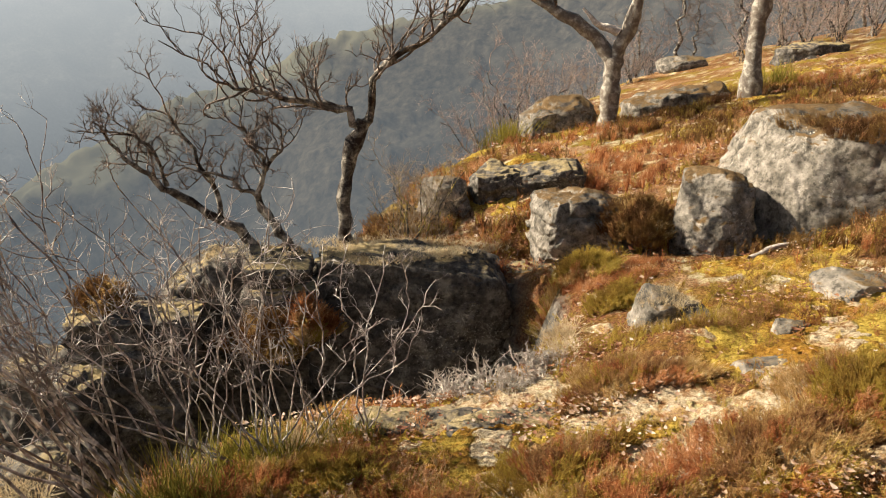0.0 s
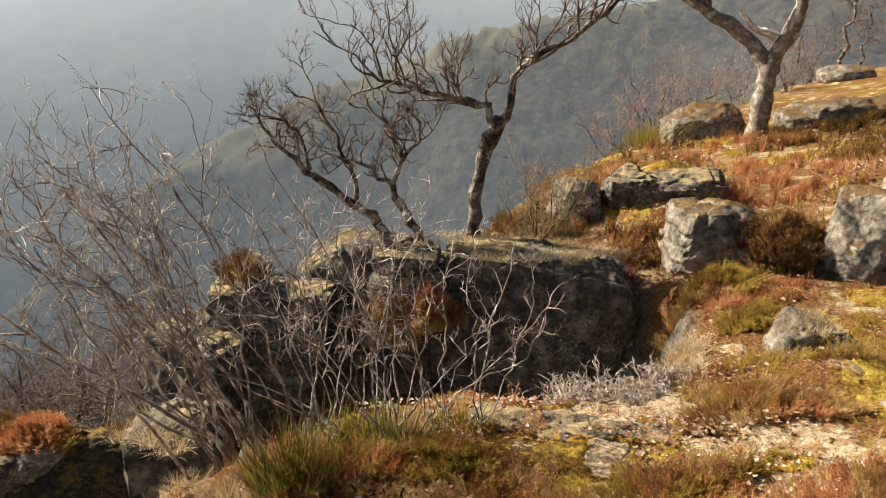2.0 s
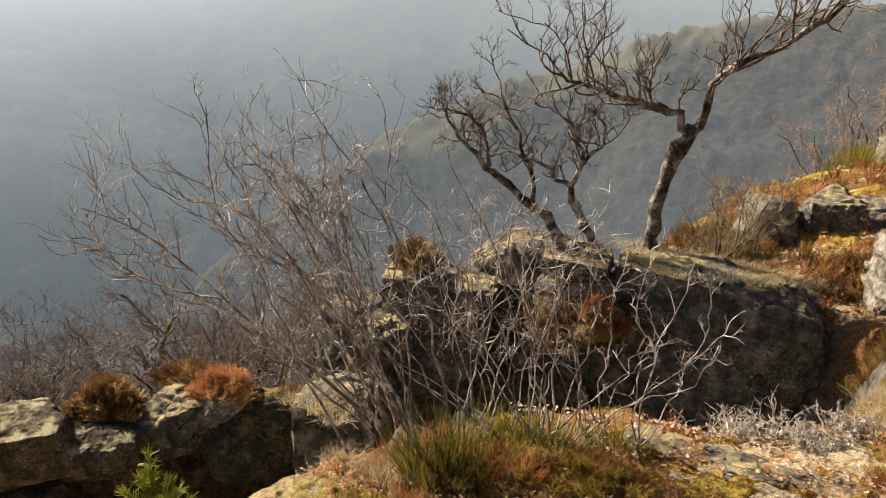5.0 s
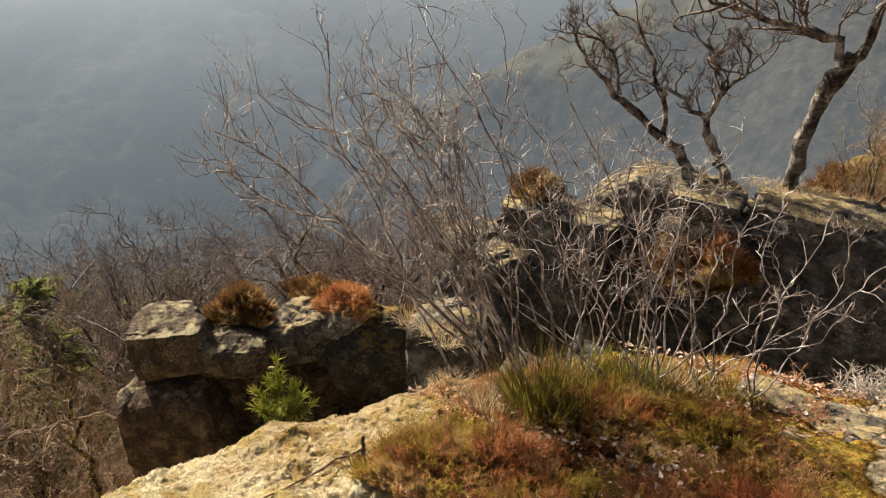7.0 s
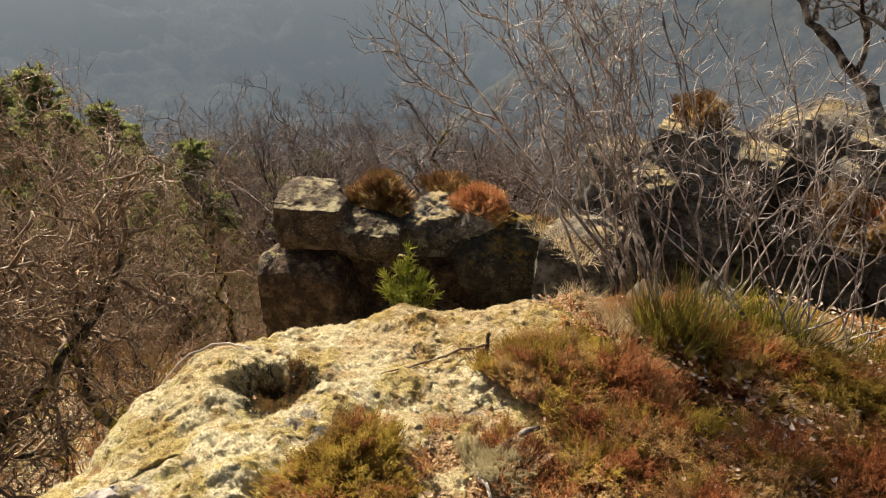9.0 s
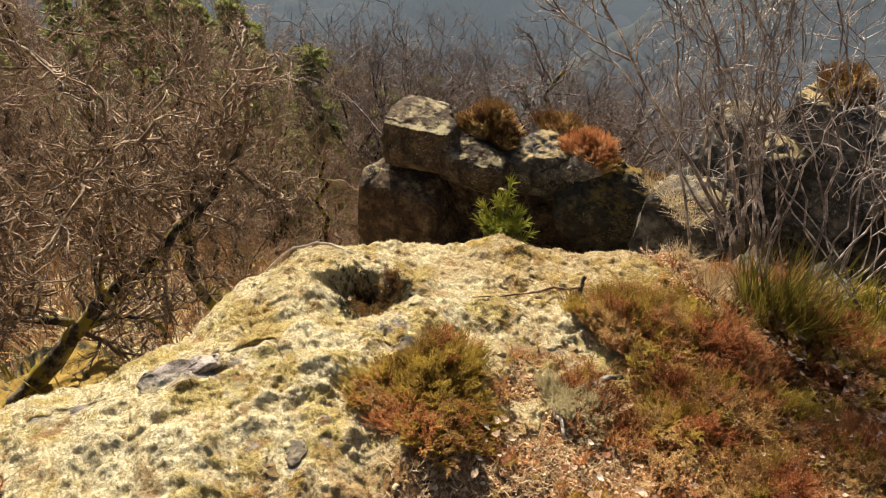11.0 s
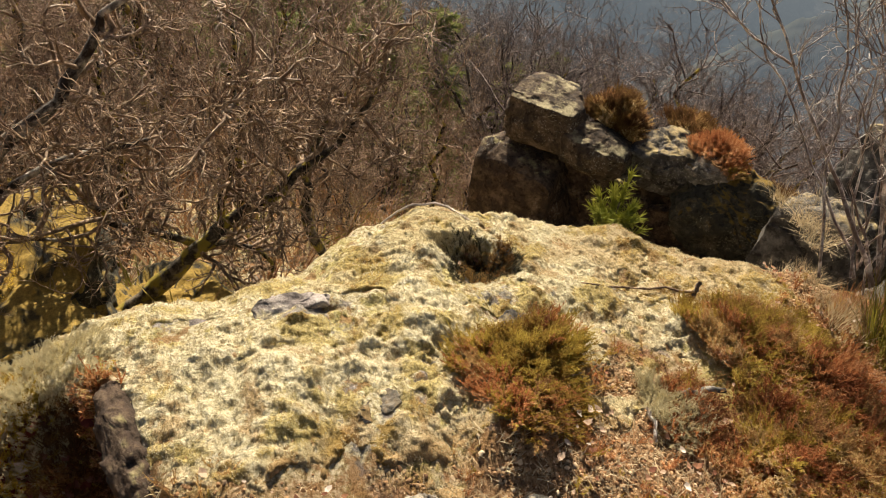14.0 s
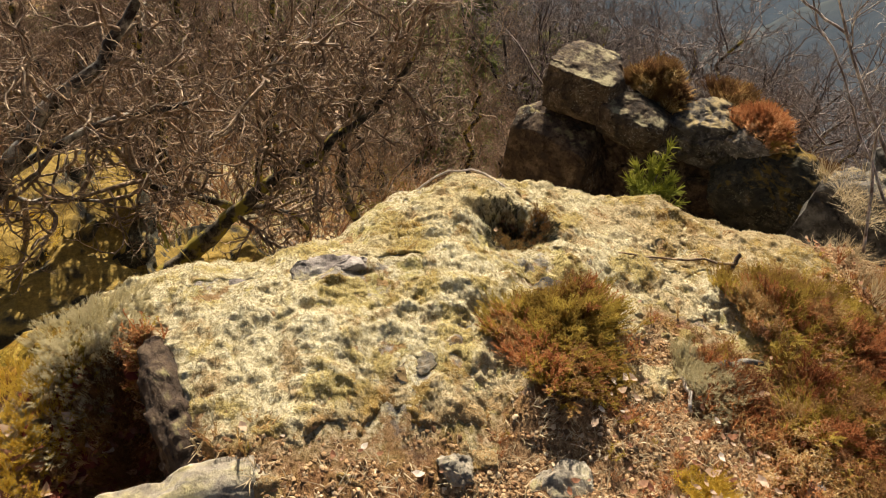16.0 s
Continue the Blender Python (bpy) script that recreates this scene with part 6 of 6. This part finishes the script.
def bleached_bush(at, wide, tall, seed):
    rng = np.random.default_rng(seed)
    z = height(*at)
    base = thing("dead_heather", "bleached dead heather bush on the rim of the hollow", "bush", (at[0], at[1], z))
    t = Tubes()
    for _ in range(56):
        a, r = rng.uniform(0, 2 * math.pi), rng.uniform(0, 1)
        foot = np.array([at[0] + math.cos(a) * r * wide * 0.5, at[1] + math.sin(a) * r * wide * 0.3, z - 0.02])
        way = np.array([math.cos(a) * r * 1.2, math.sin(a) * r, rng.uniform(0.3, 1)])
        grow(t, foot, way, tall * rng.uniform(0.5, 1.0), 0.0065, 2, rng, up=0.1, spread=0.9, wander=0.4, kids=(3, 5), shrink=0.6)
    t.build("crown", DEADWOOD, base, (at[0], at[1], z))


bleached_bush((0.08, 3.0), 0.24, 0.2, 501)
bleached_bush((0.3, 2.98), 0.34, 0.13, 502)
bleached_bush((0.46, 3.12), 0.24, 0.13, 503)


# ---------------------------------------------------------------- sapling, bushes on the slope
def sapling():
    rng = np.random.default_rng(61)
    at = (-3.05, 2.45, -1.95)
    base = thing("pine_sapling", "bright green pine sapling in front of the rock tower", "pine", at)
    t = Tubes()
    t.add([at, (-3.1, 2.5, -1.7), (-3.2, 2.58, -1.32)], [0.012, 0.01, 0.004], 5)
    t.build("trunk", BARK, base, at)
    n = Tubes()

    def tuft(p, way, length):
        for _ in range(90):
            u = rng.uniform(0, 1)
            s = p + way * length * u
            d = way * 0.9 + rng.normal(0, 0.5, 3)
            d /= np.linalg.norm(d)
            n.add([s, s + d * 0.04, s + d * 0.08], [0.003, 0.004, 0.001], 3)
        n.add([p, p + way * length], [0.006, 0.003], 4)
    up = np.array([0, 0, 1.0])
    tuft(np.array([-3.17, 2.56, -1.45]), up, 0.26)
    for k in range(15):
        z = rng.uniform(0.0, 0.75)
        a = rng.uniform(0, 2 * math.pi)
        way = np.array([math.cos(a) * 0.75, math.sin(a) * 0.75, 0.75])
        way /= np.linalg.norm(way)
        tuft(np.array([-3.08 - 0.09 * z, 2.48 + 0.08 * z, -1.83 + 0.36 * z]), way, 0.3 * (1.1 - 0.5 * z))
    n.build("foliage", PINE, base, at)


sapling()


def slope_bushes():
    rng = np.random.default_rng(808)
    a = wood_tree(121, 1.6, TWIG_PINK, "bare_bush", "reddish leafless bush at the brow of the slope", stems=7, bush=True)
    a.matrix_basis = pose(1.1, 12.2, height(1.1, 12.2))
    b = wood_tree(122, 0.9, STRAW_TWIG, "bare_bush", "pale leafless bush beside the crooked oak", stems=6, bush=True)
    b.matrix_basis = pose(-0.25, 5.6, -0.55)
    c = wood_tree(123, 3.2, TWIG, "bare_tree", "small leafless tree at the top of the slope")
    c.matrix_basis = pose(6.5, 20.4, height(6.5, 20.4))
    for x, y, s, src in ((7.6, 19.0, 0.9, c), (9.5, 21.0, 1.0, c), (5.2, 18.6, 0.7, a), (8.6, 20.2, 0.9, a), (11.5, 22.0, 1.0, a), (4.4, 17.0, 0.7, a), (13.5, 24.0, 1.1, c), (6.0, 22.0, 1.1, c),
                         (0.1, 13.0, 0.8, a), (2.4, 14.6, 0.8, a), (3.4, 16.5, 0.9, a), (10.4, 19.4, 0.6, a), (-0.9, 6.6, 0.5, b), (-1.3, 5.9, 0.5, b), (0.0, 10.4, 0.7, b), (0.85, 11.9, 0.95, a), (1.4, 12.6, 1.0, a), (-0.1, 6.1, 0.7, b), (-0.4, 5.9, 0.6, b),
                         (7.6, 15.6, 0.8, a), (8.6, 16.2, 0.9, a), (9.8, 17.0, 1.0, a), (7.0, 17.0, 0.8, a), (10.6, 16.0, 0.9, a), (8.2, 17.8, 1.0, a), (9.0, 18.6, 0.8, c), (11.4, 18.0, 1.1, a), (6.2, 18.2, 0.6, c), (10.2, 19.0, 0.9, c)):
        ob = copy_thing(src, pose(0, 0, 0))
        ob.matrix_basis = pose(x, y, height(x, y), 0, 0, rng.uniform(0, 360)) @ Matrix.Scale(s, 4)


TWIG_PINK = bark_material("pinkish_twig_bark", (0.2, 0.13, 0.1), (0.58, 0.44, 0.36), scale=16)
STRAW_TWIG = bark_material("straw_twig", (0.2, 0.14, 0.09), (0.5, 0.4, 0.28), scale=16)
slope_bushes()


# ---------------------------------------------------------------- stones, sticks
def ledge_stone(at, size, seed, label, turn=0, material=None, sink=0.35, broken=0.03):
    z = height(*at)
    rock("stone", (at[0], at[1], z + size[2] * (0.5 - sink)), size, (0, 0, turn), seed, material or ROCK_BARE, label, n=30, cuts=4, rounding=0.6, broken=broken, rough=0.12, strata=0.0)


ledge_stone((-1.06, 0.25), (0.06, 0.14, 0.04), 201, "grey flat stone breaking through the lichen", 30, ROCK_PALE, sink=0.72, broken=0.02)
ledge_stone((-1.5, 0.1), (0.08, 0.2, 0.04), 202, "flat pinkish rock showing through the lichen", 6, sink=0.98)
ledge_stone((-1.52, -0.2), (0.07, 0.18, 0.04), 203, "grey rock rib showing through the lichen", -6, sink=0.98)
ledge_stone((-1.32, 0.76), (0.12, 0.18, 0.09), 204, "rough grey stone in the lichen", 25, ROCK, sink=0.6)
ledge_stone((-0.84, -0.2), (0.17, 0.7, 0.16), 205, "pale lichen-crusted rock rib close under the viewpoint", 4, ROCK_CRUSTED, sink=0.6)
ledge_stone((-0.7, 0.53), (0.1, 0.17, 0.06), 206, "pale flat stone in the litter", 15, ROCK_CRUSTED, sink=0.85)
ledge_stone((-0.78, 0.28), (0.07, 0.08, 0.05), 207, "small pinkish stone in the litter", 0, ROCK_CRUSTED, sink=0.7)
ledge_stone((-0.55, 1.22), (0.07, 0.06, 0.05), 208, "small white stone among heather", 0)
ledge_stone((0.0, 2.72), (0.8, 0.2, 0.1), 209, "flat lichened rock on the rim of the hollow", -3, ROCK, sink=0.85)
ledge_stone((0.35, 2.62), (0.6, 0.2, 0.08), 210, "flat lichened rock on the rim of the hollow", 5, ROCK, sink=0.85)
ledge_stone((-0.98, 2.5), (0.14, 0.1, 0.12), 211, "dark stone under the shrub", 0, ROCK)


def stick(points, r0, r1, label, material, seed):
    rng = np.random.default_rng(seed)
    p = np.array([(x, y, height(x, y) + dz) for x, y, dz in points])
    t = Tubes()
    t.add(resample(p, 9, 0.004, rng), np.linspace(r0, r1, 9), 6)
    t.v = [v - p[0] for v in t.v]
    ob = t.build("stick", material)
    ob.location = p[0]
    tagged(ob, label, "stick")


stick([(-1.4, 1.5, 0.0), (-1.43, 1.54, 0.04), (-1.44, 1.55, 0.075)], 0.012, 0.008, "dark broken branch stub on the ledge", TWIG, 1)
stick([(-1.43, 1.54, 0.05), (-1.47, 1.42, 0.03), (-1.5, 1.28, 0.02), (-1.52, 1.1, 0.02)], 0.006, 0.003, "thin dead branch lying on the ledge", TWIG_TAN, 2)
stick([(-1.0, 1.15, 0.02), (-1.0, 1.24, 0.035), (-0.99, 1.33, 0.05)], 0.011, 0.009, "short brown stick lying in the litter", BARK, 3)
stick([(-0.98, 1.05, 0.015), (-0.93, 1.04, 0.02), (-0.87, 1.02, 0.015)], 0.007, 0.005, "bleached twig lying in the litter", DEADWOOD, 4)
stick([(-1.98, 0.85, 0.0), (-2.04, 0.8, 0.03), (-2.06, 0.65, 0.05), (-2.05, 0.5, 0.03)], 0.006, 0.004, "bleached bent twig at the edge of the ledge", DEADWOOD, 5)
stick([(1.9, 4.15, 0.02), (2.1, 4.25, 0.05), (2.3, 4.3, 0.05), (2.45, 4.45, 0.03)], 0.02, 0.01, "dead branch lying below the boulder", DEADWOOD, 6)


# ---------------------------------------------------------------- undergrowth of the slope
def undergrowth():
    rng = np.random.default_rng(900)
    away = lambda x, y: smooth(0.7, 1.4, edge_distance(x, y)) * in_sight(x, y) * (np.hypot(x, y) < 16) * (np.degrees(np.arctan2(-x, y)) > 22)
    for mat, name, label, n, size, tpl in ((BRACKEN, "bracken", "brown dead bracken under the trees", 3600, (0.2, 0.5), blades(8, 91, 1.1, 0.02)),
                                           (TWIG_RED, "brushwood", "tangled reddish brushwood on the slope", 1500, (0.3, 0.8), brush(92)), (BROOM, "green_undergrowth", "dull green broom and bramble on the slope", 1100, (0.2, 0.5), blades(8, 93, 0.9, 0.025))):
        p = spread_points(rng, n, (-15, 1, -6, 14), away)
        stuff(name, label, "undergrowth", tpl, p, rng.uniform(*size, len(p)) * (0.6 + np.hypot(p[:, 0], p[:, 1]) / 14), mat, rng)


def brush(seed):
    rng = np.random.default_rng(seed)
    t = Tubes()
    for _ in range(5):
        way = np.array([rng.normal(0, 0.5), rng.normal(0, 0.5), 1])
        grow(t, rng.normal(0, 0.1, 3) * (1, 1, 0), way, rng.uniform(0.5, 0.9), 0.007, 1, rng, up=0.2, spread=0.8, wander=0.3, kids=(5, 7), shrink=0.5)
    f = np.concatenate(t.f)
    return np.concatenate(t.v), f


undergrowth()


# ---------------------------------------------------------------- grass on the outcrop
clump("dry_grass", "short tan grass on top of the large rock block", "grass", (-0.3, 4.72, -0.13), (0.62, 0.24), 0.0, 800, STRAW, blades(7, 51, 1.5, 0.025), 51, size=(0.03, 0.06), slope=0.2, ground=False)
clump("dry_grass", "short tan grass on top of the tall rock block", "grass", (-1.35, 4.72, -0.14), (0.36, 0.16), 0.0, 220, STRAW, blades(7, 52, 1.5, 0.025), 52, size=(0.025, 0.05), slope=0.2, ground=False)
